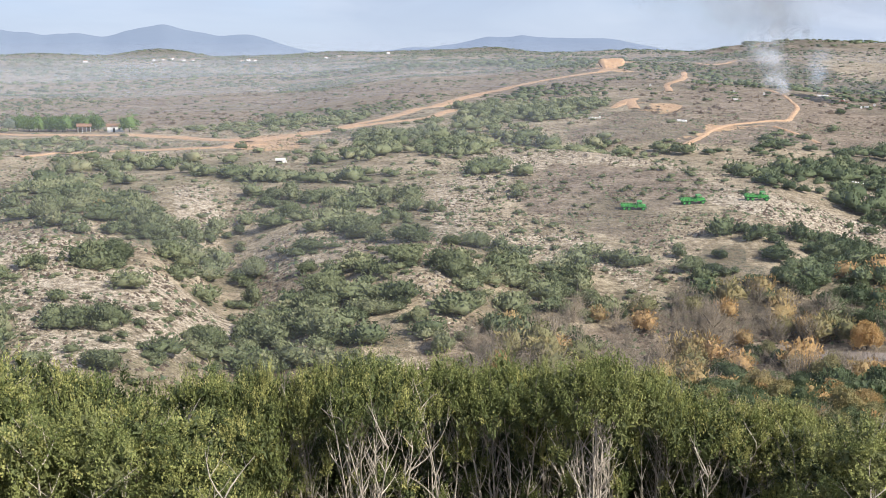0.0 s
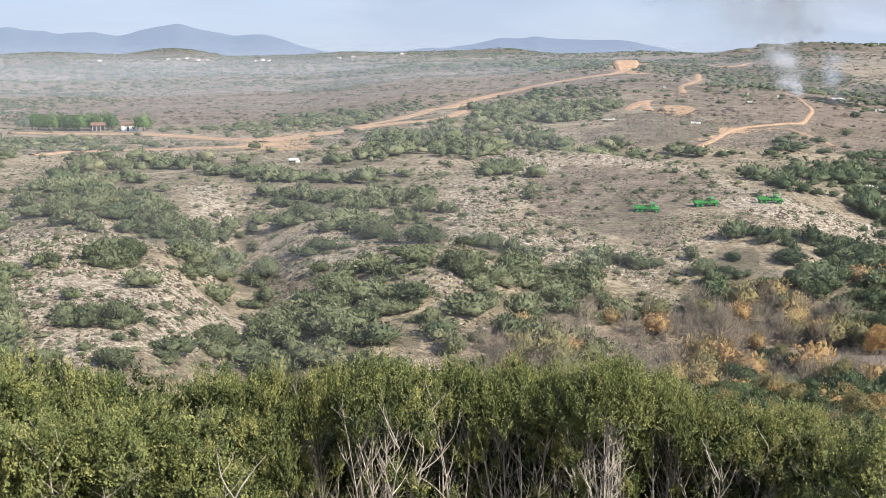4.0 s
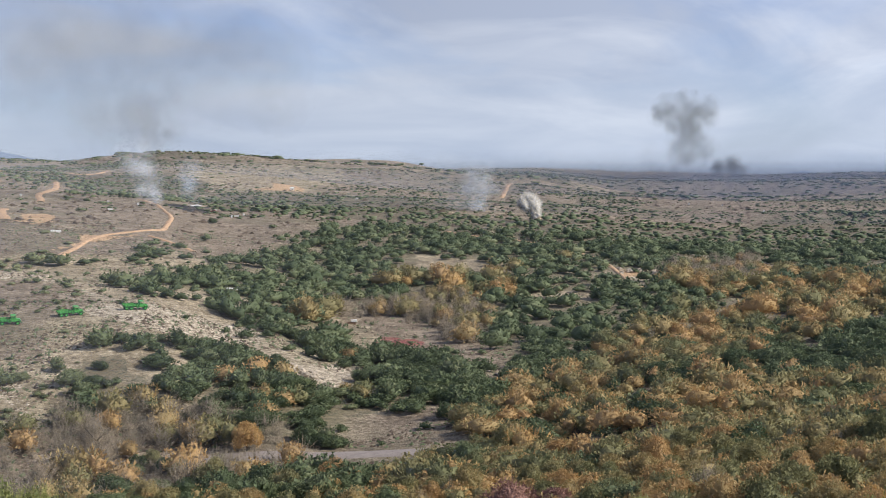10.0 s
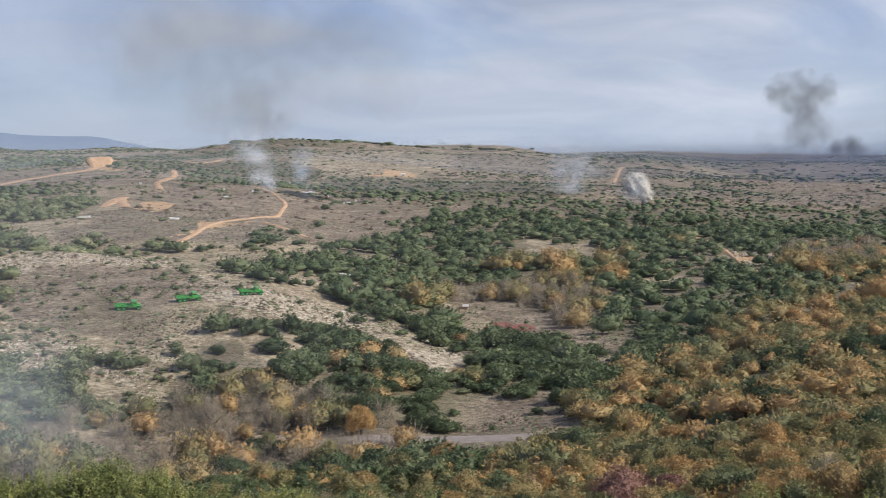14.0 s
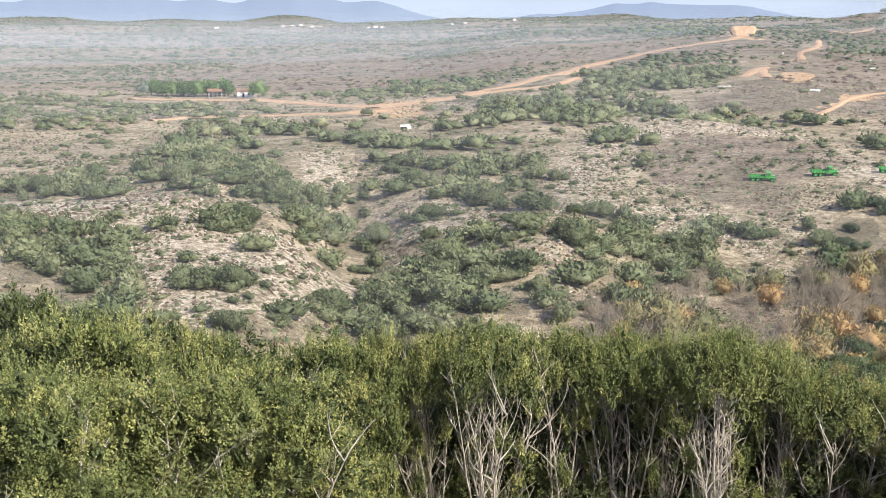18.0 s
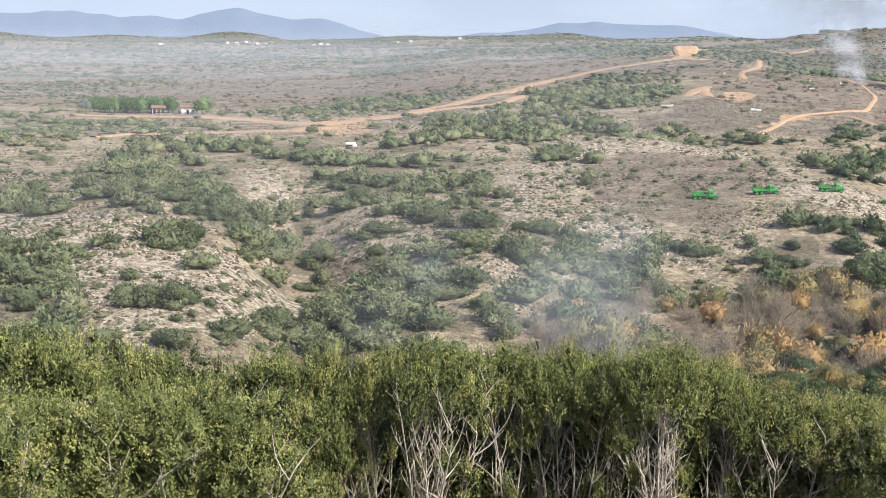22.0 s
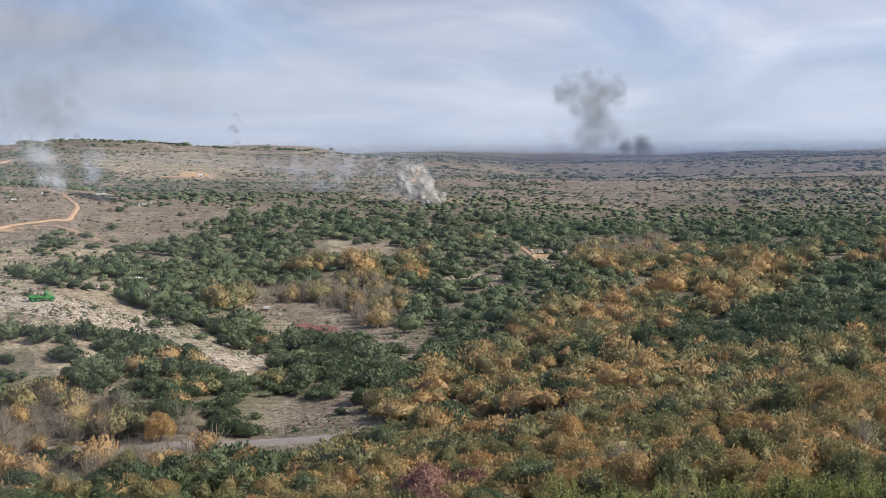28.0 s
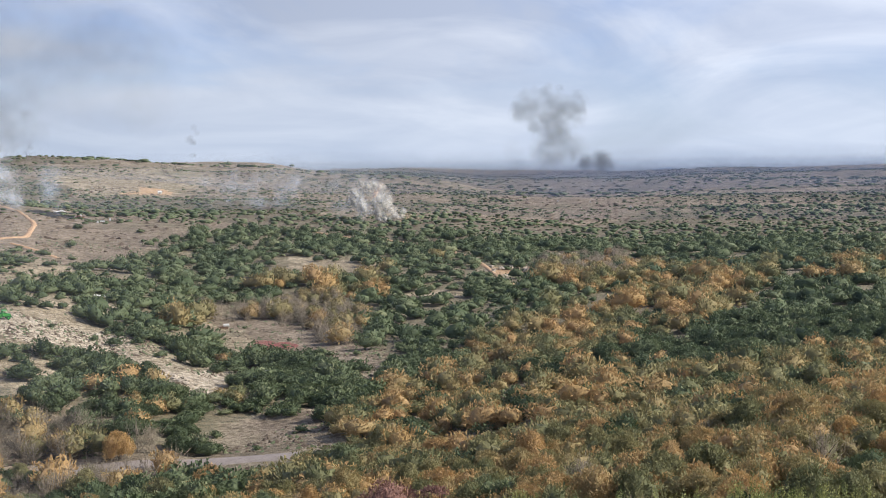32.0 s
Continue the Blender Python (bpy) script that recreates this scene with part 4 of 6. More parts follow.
def make_plants():
    rng = np.random.default_rng(7)
    near = [crown_shape(rng, 2, 220, 0.165, 0.15, 0.80, 13, 0.82) for _ in range(10)]
    middle = [crown_shape(rng, 2, 76, 0.175, 0.15, 0.80, 11, 0.88) for _ in range(9)]
    far = [crown_shape(rng, 1, 0, 0, 0, 0.8, 8) for _ in range(10)]
    distant = [crown_shape(rng, 1, 0, 0, 0, 0.75, 8) for _ in range(8)]
    bare = [twig_shape(rng, 130, 0.012) for _ in range(5)]
    autumn = [crown_shape(rng, 2, 240, 0.125, 0.42, 0.95, 15, 0.85) for _ in range(7)]
    fine_tree = [crown_shape(rng, 3, 3000, 0.060, 0.45, 0.98, 20, 0.84) for _ in range(6)]
    fine_green = [crown_shape(rng, 3, 2400, 0.064, 0.25, 0.9, 18, 0.86) for _ in range(5)]
    fine_bush = [crown_shape(rng, 3, 1700, 0.088, 0.15, 0.82, 16, 0.83) for _ in range(6)]
    fine_bare = [twig_shape(rng, 420, 0.008) for _ in range(4)]
    bush = plant_kind("evergreen_bush", fine_bush, EVERGREEN, DARKBARK, "rounded dark green evergreen oak bush on the dry slope", "bush", "bushes on the slope", rng, 0.5, 0.06)
    pale_bush = plant_kind("olive_bush", fine_bush[:5], OLIVE, DARKBARK, "rounded olive-green kermes oak bush on the stony slope, coloured lighter for the light there", "bush", "bushes on the slope", rng, 0.5, 0.06)
    gold_tree = plant_kind("autumn_tree", fine_tree, AUTUMN, DARKBARK, "small oak with orange and olive autumn leaves", "tree", "autumn trees in the valley", rng, 0.9, 0.07)
    green_tree = plant_kind("olive_green_tree", fine_green, EVERGREEN, DARKBARK, "rounded olive-green tree in the valley", "tree", "green trees in the valley", rng, 0.7, 0.07)
    bare_tree = plant_kind("bare_tree", fine_bare, TWIGS, DARKBARK, "leafless grey-brown tree by the stream", "tree", "bare trees by the stream", rng, 0.8, 0.045)
    red_tree = plant_kind("russet_tree", fine_tree[:2], RUSSET, DARKBARK, "dark red-brown autumn tree", "tree", "russet trees", rng, 0.9, 0.07)
    # trees and bushes close by, in the valley below the hilltop: things of their own
    x, y = spread(rng, 62, 200, 5, 58, 0.10)
    az, r = np.degrees(np.arctan2(x, y)), np.hypot(x, y)
    keep = (near_line(x, y, VALLEY_ROAD) > 6.5) & ((r < 190) | within(x, y, AUTUMN_WOOD)) & (r > np.where(az < 24, 100, 74))
    x, y, az = x[keep], y[keep], az[keep]
    order = rng.permutation(len(x))
    x, y, az = x[order], y[order], az[order]
    roll = rng.random(len(x))
    gold = roll < np.clip((az - 2) / 34, 0.28, 0.88)
    bare_here = ~gold & (roll > 0.90)
    green = ~gold & ~bare_here
    for proto, w, wide, high, cap in ((gold_tree, gold, 1.75, 2.15, 295), (green_tree, green, 1.85, 2.0, 200), (bare_tree, bare_here, 1.7, 2.4, 50)):
        w = np.where(w)[0]
        rest, w = w[cap:], w[:cap]
        if proto is gold_tree and len(rest):
            rest = rest[np.hypot(x[rest], y[rest]) > 105]
            stuff("autumn_wood", autumn, x[rest], y[rest], np.full(len(rest), 1.6), np.full(len(rest), 2.1), AUTUMN, "orange and olive autumn oaks in the valley", "wood", 45)
        s = np.exp(np.clip(rng.normal(0, 0.22, len(w)), -0.5, 0.35))
        place_copies(proto, x[w], y[w], wide * s, high * s * rng.uniform(0.85, 1.15, len(w)), rng, 0.05)
    rx, ry = np.array([62.0, 71.0, 58.0]), np.array([104.0, 110.0, 97.0])
    place_copies(red_tree, rx, ry, np.array([3.1, 2.5, 2.2]), np.array([3.3, 2.7, 2.4]), rng, 0.05)
    # the slopes
    for lo, hi, dense, wide, shapes, seed in ((165, 330, 0.115, 1.3, near, 1), (330, 620, 0.052, 1.65, middle, 2),
                                             (620, 1250, 0.036, 1.5, far, 3), (1250, 3700, 0.0044, 3.4, distant, 4)):
        x, y = spread(rng, lo, hi, -28, 58, dense)
        r = np.hypot(x, y)
        wx, wy = x + r / 40 * rough(x, y, 14, 31), y + r / 40 * rough(x, y, 14, 32)
        full, heath, scrub = within(wx, wy, DENSE_SCRUB), within(wx, wy, HEATH), within(wx, wy, SCRUB)
        thick = within(wx, wy, THICKET) | full
        wood, twig, rocky = within(wx, wy, AUTUMN_WOOD), within(wx, wy, BARE_WOOD), within(wx, wy, ROCKY)
        clump = np.clip(rough(x, y, 15 if lo < 300 else 22, 33) * 0.75 + 0.5, 0, 1)
        az_ = np.degrees(np.arctan2(x, y))
        if lo > 600:         # broad dark belts and bare patches on the far hills
            clump = np.clip((rough(az_ * r * 0.006, r, 52, 34) + 0.6 * rough(x, y, 24, 35)) * 1.1 + 0.48, 0, 1)
        clump = clump * clump * (3 - 2 * clump)
        share = np.where(scrub, 0.20 + 0.48 * clump, np.where(heath, 0.02 if lo < 500 else 0.06, np.where(rocky, 0.10 + 0.36 * clump, (0.09 + 0.40 * clump) if lo < 600 else (0.02 + 0.95 * clump * clump))))
        share = np.where(full, 0.38 + 0.5 * clump, np.where(thick, 0.52 + 0.5 * clump, share))
        if lo > 1000:
            share = np.where(heath, 0.08, np.where(x < 0.1 * y, 0.40 + 0.6 * clump, 0.06 + 0.95 * clump))
        az = np.degrees(np.arctan2(x, y))
        clumped = in_sectors(wx, wy, CLUMPS)
        slope, wild = (az < 17) & (r < 425), (az >= 17) & (r < 720) & ~heath
        share = np.where(wild, np.where(rocky, 0.2, 0.62 + 0.6 * clump), share)
        share = np.where(slope & ~full, np.where(clumped, 1.0, 0.20 + 0.26 * clump), share)
        share = np.where(in_sectors(wx, wy, FAR_BELTS), 0.75 + 0.3 * clump, share)
        share = np.where(in_sectors(wx, wy, PALE_HILL), share * 0.35, share)
        share = np.where(wood, 0.85, share)
        share = np.where(in_sectors(wx, wy, CLEARINGS), 0.05, share)
        thick = np.where(slope, clumped | full, thick | wild)
        keep = (rng.random(len(x)) < share) & (~twig | clumped | (rng.random(len(x)) < 0.3)) & ~on_roads(x, y) & (~before_roads(x, y) | (rng.random(len(x)) < 0.12))
        x, y, thick, wood, r, wild = x[keep], y[keep], thick[keep], wood[keep], r[keep], wild[keep]
        size = wide * np.exp(np.clip(rng.normal(0, 0.42, len(x)), -0.9, 0.6)) * np.where(wood, 1.15, np.where(thick, 1.30, np.where(r < 425, 0.54, 1.0)))
        tall = size * rng.uniform(0.65, 1.05, len(x)) * np.where(thick, 1.2, 0.9) * (1.0 if lo < 600 else 0.75)
        gold = (wood & (rng.random(len(x)) < 0.72)) | (wild & (r < 520) & (rough(x, y, 34, 36) + 0.5 * rough(x, y, 12, 37) > 0.66) & (rng.random(len(x)) < 0.6))
        tall = np.where(gold, tall * 1.1, tall)
        green = ~gold
        if lo < 300:
            pick = np.where(green & (size > 1.35) & (r < 300))[0][:290]
            for kind, p in ((pale_bush, pick[x[pick] < 0.21 * y[pick]]), (bush, pick[x[pick] >= 0.21 * y[pick]])):
                place_copies(kind, x[p], y[p], size[p], tall[p], rng, 0.1)
            green[pick] = False
        # scrub on the western side takes the lightened olive colour
        dry = green & (x < 0.21 * y) & (r < 640)
        green &= ~dry
        stuff("evergreen_scrub", shapes, x[green], y[green], size[green], tall[green], EVERGREEN, "dark green evergreen oak scrub on the hills", "scrub", seed)
        stuff("olive_scrub", shapes, x[dry], y[dry], size[dry], tall[dry], OLIVE, "olive-green scrub on the stony slope, coloured lighter for the light there", "scrub", seed + 70)
        stuff("autumn_wood", autumn if lo < 600 else far, x[gold], y[gold], size[gold] * 1.15, tall[gold] * 1.15, AUTUMN, "orange and olive autumn oak wood", "wood", seed + 20)
    x, y = spread(rng, 165, 620, -27, 58, 0.10)
    keep = within(x, y, BARE_WOOD) & ~on_roads(x, y)
    x, y = x[keep], y[keep]
    size = 2.6 * np.exp(np.clip(rng.normal(0, 0.25, len(x)), -0.6, 0.4))
    few = min(110, len(x))
    place_copies(bare_tree, x[:few], y[:few], size[:few], size[:few] * 1.2, rng, 0.0)
    stuff("bare_wood", bare, x[few:], y[few:], size[few:], size[few:] * 1.2, TWIGS, "leafless grey-brown trees along the stream", "wood", 40)
    rust = rng.random(len(x)) < 0.14
    stuff("autumn_wood", autumn, x[rust], y[rust], size[rust] * 0.9, size[rust] * 1.15, AUTUMN, "small orange trees along the stream", "wood", 41)
    # dry tufts and low heather all over the near slopes
    x, y = (np.concatenate(q) for q in zip(spread(rng, 165, 330, -28, 45, 0.75), spread(rng, 330, 560, -28, 50, 0.26)))
    keep = ~within(x, y, THICKET + DENSE_SCRUB) & ~on_roads(x, y) & (rough(x, y, 9, 51) > -0.35)
    x, y = x[keep], y[keep]
    tuft = [tuft_shape(rng) for _ in range(10)]
    size = np.minimum(0.42 * np.exp(rng.normal(0, 0.40, len(x))), 0.75)
    half = rng.random(len(x)) < 0.66
    stuff("dry_tufts", tuft, x[half], y[half], size[half], size[half] * 0.8, HEATHER, "low grey-brown heather tufts on the slope", "heather", 50)
    stuff("low_scrub", tuft, x[~half], y[~half], size[~half] * 1.1, size[~half], EVERGREEN, "low dark green scrub dotted over the slope", "scrub", 51)
    x, y = spread(rng, 520, 1500, -28, 58, 0.02)
    keep = (within(x, y, HEATH) | (rng.random(len(x)) < np.where(x > 0.2 * y, 0.85, 0.35))) & ~on_roads(x, y) & (rough(x, y, 40, 52) + rough(x, y, 15, 53) > -0.3)
    x, y = x[keep], y[keep]
    size = 1.3 * np.exp(rng.normal(0, 0.4, len(x)))
    stuff("heather_plain", tuft, x, y, size, size * 0.55, HEATHER, "grey-brown heather clumps on the far plain", "heather", 54)
    # plants that stand alone: a clipped-looking bush on the heath, a yellow one on the slope, two trees by the stream
    for ob, px, py, wide, high in ((bush[0], 184.0, 586.0, 2.1, 2.3), (gold_tree[1], -75.8, 278.2, 1.2, 1.7), (gold_tree[2], 69.6, 203.7, 2.5, 3.6), (bare_tree[1], 56.3, 214.3, 3.4, 4.6)):
        made = copy_thing(ob, pose(px, py, float(ground(px, py)) - 0.15))
        made.scale = (wide, wide, high)
    # brush that hides where the valley road comes out of the scrub
    vx, vy = VALLEY_ROAD[0]
    for k, ob in enumerate((bush[1], bare_tree[0], bush[2], bare_tree[2], gold_tree[0], bush[3])):
        px, py = vx - 1.5 + 1.1 * k, vy - 5.5 + (2.6 * k) % 6
        made = copy_thing(ob, pose(px, py, float(ground(px, py)) - 0.15, 0, 0, 57 * k))
        made.scale = (1.7, 1.7, 1.9)
    # limestone stones on the bare slopes
    x, y = spread(rng, 165, 420, -26, 30, 0.75)
    keep = within(x + 3 * rough(x, y, 8, 61), y + 3 * rough(x, y, 8, 62), ROCKY) & (rough(x, y, 7, 63) > -0.2)
    x, y = x[keep], y[keep]
    chip = []
    for _ in range(7):
        v = np.array([[1, 0, 0], [-1, 0, 0], [0, 1, 0], [0, -1, 0], [0, 0, 1], [0, 0, -1.0]])
        f = np.array([[0, 2, 4], [2, 1, 4], [1, 3, 4], [3, 0, 4], [2, 0, 5], [1, 2, 5], [3, 1, 5], [0, 3, 5]])
        v = v * rng.uniform(0.6, 1.35, (len(v), 1)) + rng.normal(0, 0.2, v.shape)
        chip.append((v * np.array([1, 0.8, 0.6]), f))
    size = 0.26 * np.exp(rng.normal(0, 0.5, len(x)))
    stuff("limestone_rubble", chip, x, y, size, size, STONEBITS, "pale limestone rubble lying on the bare slope", "rocks", 60)


make_plants()

# ---- the tall shrubs just below the camera ----
def tube(verts, faces, pts, r0, r1, sides=5):
    """A tapered tube along the points, added to the lists."""
    n, m = len(verts), len(pts)
    for k, p in enumerate(pts):
        way = pts[min(k + 1, m - 1)] - pts[max(k - 1, 0)]
        way = way / (np.linalg.norm(way) + 1e-9)
        side = np.cross(way, [0.31, 0.92, 0.24])
        side /= np.linalg.norm(side)
        other = np.cross(way, side)
        r = r0 + (r1 - r0) * k / (m - 1)
        for j in range(sides):
            a = j * 6.2832 / sides
            verts.append(p + (side * math.cos(a) + other * math.sin(a)) * r)
    for k in range(m - 1):
        for j in range(sides):
            i = (j + 1) % sides
            a, b, c, d = n + k * sides + j, n + k * sides + i, n + (k + 1) * sides + i, n + (k + 1) * sides + j
            faces.extend([(a, b, c), (a, c, d)])


def bent(rng, start, way, length, steps, wander, lift):
    pts, p, d = [start], start.copy(), way / np.linalg.norm(way)
    for _ in range(steps):
        d = d + rng.normal(0, wander, 3) + np.array([0, 0, lift])
        d /= np.linalg.norm(d)
        p = p + d * length / steps
        pts.append(p.copy())
    return pts


def stem_mesh(rng, lean, height):
    """One pale stem with side branches and twigs; gives the mesh and the tips of its twigs."""
    verts, faces, tips = [], [], []
    a = rng.uniform(0, 6.2832)
    way = np.array([math.cos(a) * lean, math.sin(a) * lean, 1.0])
    spine = bent(rng, np.array([math.cos(a) * 0.12, math.sin(a) * 0.12, -0.15]), way, height * 0.85, 7, 0.10, 0.05)
    tube(verts, faces, spine, 0.046, 0.014)
    for k in range(2, 8):
        for _ in range(2):
            b = rng.uniform(0, 6.2832)
            d = np.array([math.cos(b) * 0.8, math.sin(b) * 0.8, rng.uniform(0.4, 1.1)])
            limb = bent(rng, spine[k], d, rng.uniform(0.5, 1.15), 4, 0.16, 0.10)
            tube(verts, faces, limb, 0.018, 0.006, 4)
            tips.append(limb[-1])
            for q in (2, 3):
                d = np.array([rng.normal(0, 0.7), rng.normal(0, 0.7), rng.uniform(0.3, 1)])
                twig = bent(rng, limb[q], d, rng.uniform(0.3, 0.6), 2, 0.15, 0.1)
                tube(verts, faces, twig, 0.007, 0.003, 3)
                tips.append(twig[-1])
    return verts, faces, tips


def leaves_on(rng, roots, ways, per_shoot, length, leaf):
    """Shoots from roots along ways, each set with small pointed leaves; gives arrays."""
    n = len(roots)
    f = np.tile(np.linspace(0.12, 1.0, per_shoot), n)
    root, way = np.repeat(roots, per_shoot, 0), np.repeat(ways, per_shoot, 0)
    reach = np.repeat(length, per_shoot)[:, None]
    p = root + way * f[:, None] * reach + rng.normal(0, 0.015, root.shape)
    out = np.cross(way, rng.normal(size=root.shape))
    out /= np.linalg.norm(out, axis=1)[:, None]
    d = out + way * 1.1 + rng.normal(0, 0.25, root.shape)
    d /= np.linalg.norm(d, axis=1)[:, None]
    side = np.cross(d, rng.normal(size=root.shape))
    side /= np.linalg.norm(side, axis=1)[:, None]
    size = leaf * rng.uniform(0.65, 1.3, (len(p), 1)) * (1.15 - 0.35 * f[:, None])
    v = np.stack([p, p + d * size * 0.5 + side * size * 0.26, p + d * size, p + d * size * 0.5 - side * size * 0.26], 1)
    k = np.arange(len(p))[:, None] * 4
    return v.reshape(-1, 3), k + np.array([[0, 1, 2, 3]]), np.repeat(np.repeat(rng.random(n), per_shoot), 4)


def shrub(rng, height, radius, skirt, stems, lobes, label, leaf=0.06, leaves=None, sprays=13, droop=0.34):
    """A tall shrub: pale stems in a fan and a crown of leafy lobes; skirt: how low the lobes reach, 0 to 1."""
    ob = tagged(new("tall_shrub"), label, "shrub", "shrubs below the hilltop")
    for _ in range(stems):
        v, f, _tips = stem_mesh(rng, rng.uniform(0.12, 0.5) * radius / 1.6, height * rng.uniform(0.8, 1.0))
        part("stem", from_lists(v, f), BARK, ob, "pale grey bare stem")
    roots, ways, reach, tones, inner = [], [], [], [], []
    low = height * (0.62 - 0.60 * skirt)
    for k in range(lobes):
        # lobes fill a dome between its lower edge and its top, thicker towards the rim
        f = (k + 0.5) / lobes
        a, off = k * 2.39996 + rng.normal(0, 0.3), math.sqrt(f) * 0.92
        roof = height * (0.97 - droop * off ** 2.5) - 0.35
        z = roof - (roof - low) * rng.uniform(0, 1) ** 1.4 * (0.35 + 0.65 * off)
        size = rng.uniform(0.26, 0.56)
        if skirt < 0 and k % 4 == 3:      # a few small sprigs low on the bare stems
            z, size, off = height * rng.uniform(0.12, 0.7), 0.2, off * 0.8
        c = np.array([math.cos(a) * off * radius, math.sin(a) * off * radius, z])
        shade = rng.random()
        # dark leaves fill the lobe: the crown's inner shade, given by their colour
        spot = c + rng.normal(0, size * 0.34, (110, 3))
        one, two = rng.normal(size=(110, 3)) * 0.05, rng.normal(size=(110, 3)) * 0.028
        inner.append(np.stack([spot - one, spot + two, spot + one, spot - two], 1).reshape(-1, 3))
        for _ in range(sprays):
            d = rng.normal(size=3)
            d[2] = d[2] * 0.8 + 0.25
            d /= np.linalg.norm(d)
            spot = c + d * size * rng.uniform(0.6, 0.95)
            roots.append(spot + rng.normal(0, 0.06, (5, 3)))
            w = d * 0.8 + rng.normal(0, 0.30, (5, 3)) + np.array([0.1, 0, 0.75])
            ways.append(w / np.linalg.norm(w, axis=1)[:, None])
            reach.append(rng.uniform(0.14, 0.42, 5))
            tones.append(np.full(5, 0.65 * shade + 0.35 * rng.random()))
    v, f, t = leaves_on(rng, np.concatenate(roots), np.concatenate(ways), 9, np.concatenate(reach), leaf)
    t = np.repeat(np.concatenate(tones), 9 * 4)
    crown = new("foliage", mesh_of("foliage", v, f, leaves or NEARLEAF, t))
    crown.parent = ob
    heart = new("inner_foliage", mesh_of("inner_foliage", np.concatenate(inner), np.arange(len(inner) * 440).reshape(-1, 4), NEARSHADE))
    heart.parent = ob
    return ob


def from_lists(verts, faces):
    bm = bmesh.new()
    vs = [bm.verts.new(v) for v in verts]
    for f in faces:
        bm.faces.new([vs[k] for k in f])
    return bm


def make_shrubs():
    rng = np.random.default_rng(21)
    full = [shrub(rng, 5.0, 2.1, 0.95, 3, 58, "dense bright green tall shrub with leaves down to the ground", 0.068) for _ in range(4)]
    open_ = [shrub(rng, 5.0, 1.8, -0.26, 11, 40, "tall green shrub with bare pale stems below its crown", 0.064, None, 12, 0.24) for _ in range(4)]
    # dark green leaves, toned down further to act as shade behind the front row
    back = [shrub(rng, 5.0, 2.1, 0.9, 2, 60, "dense dark green tall shrub on the slope below the hilltop, darkened to stand for shade", 0.10, NEARSHADE, 8) for _ in range(2)]
    rows = []
    # bearing, distance, height of the top as degrees below the level, kind, width
    rows += [(-22.5, 27.0, -11.6, full, 1.0), (-19.6, 27.5, -12.0, full, 0.95), (-16.6, 28.0, -12.6, full, 0.8), (-14.1, 29.5, -14.0, full, 0.5), (-10.9, 28.0, -13.0, full, 0.75),
             (-8.5, 29.0, -12.9, full, 0.5), (-6.0, 29.0, -13.2, open_, 0.55), (-3.3, 28.5, -12.7, open_, 0.75), (-0.2, 29.5, -12.9, open_, 0.7), (2.6, 29.5, -12.95, open_, 0.7),
             (4.6, 30.0, -13.2, open_, 0.5), (7.0, 28.5, -12.65, open_, 0.8), (9.6, 29.5, -13.3, open_, 0.55), (12.6, 30.0, -14.3, open_, 0.75), (15.3, 30.5, -14.5, open_, 0.75), (18.5, 31.0, -15.2, back, 0.8)]
    for k in range(9):       # bright shrubs at the foot of the slope to the east
        az = 37.5 + 2.35 * k
        rows.append((az, 37.5 + 1.5 * (k % 2), float(np.interp(az, [37, 44, 47, 51, 56], [-14.4, -14.1, -13.4, -13.6, -13.9])) + rng.normal(0, 0.12), full, 0.85))
    for k in range(13):      # the row behind
        az = -24.5 + k * 3.15 + rng.normal(0, 0.5)
        top = np.interp(az, [-26, -20, -15, -11, -8.5, 0, 8.7, 11.5, 16, 20], [-9.9, -11.5, -12.8, -13.7, -13.0, -12.8, -12.8, -14.0, -14.3, -15.0])
        rows.append((az, rng.uniform(33, 37), top - 0.55 + rng.normal(0, 0.12), back, rng.uniform(0.95, 1.2)))
    for az, d, top in ((-24, 21, -17.2), (-20.5, 20.5, -18.6), (-17, 20.5, -19.2), (-13.5, 21, -19.8), (-25.5, 18.5, -17.8), (17.5, 29, -16.0), (22, 31, -16.2), (19.5, 26.5, -18.6), (22.5, 28, -18.0)):
        rows.append((az, d, top, full if d < 29.5 else back, 0.8))
    for k in range(14):      # low dark growth between the rows, the shade there put into its leaf colour
        rows.append((-25 + k * 2.9 + rng.normal(0, 0.4), rng.uniform(30.8, 32.5), -15.9 + rng.normal(0, 0.5), back, 1.05))
    used = set()
    for az, d, top, kind, wide in rows:
        x, y = d * math.sin(radians(az)), d * math.cos(radians(az))
        z = float(ground(x, y))
        high = max(0.9, (60 + math.tan(radians(top)) * d - z) / 4.95)
        turn = rng.uniform(0, 360)
        ob = kind[int(rng.integers(0, len(kind)))]
        broad = wide * (1.0 if high > 0.7 else 0.75)
        m = pose(x, y, z, 0, 0, turn) @ Matrix.Diagonal((broad, broad, high, 1))
        if ob.name in used:
            copy_thing(ob, m).scale = (broad, broad, high)
        else:
            used.add(ob.name)
            ob.matrix_basis = m
    # prototypes that found no place take the gaps in the back row
    spare = [o for o in full + open_ + back if o.name not in used]
    for k, ob in enumerate(spare):
        a = radians(-22 + 9 * k)
        ob.matrix_basis = pose(39 * math.sin(a), 39 * math.cos(a), float(ground(39 * math.sin(a), 39 * math.cos(a))))
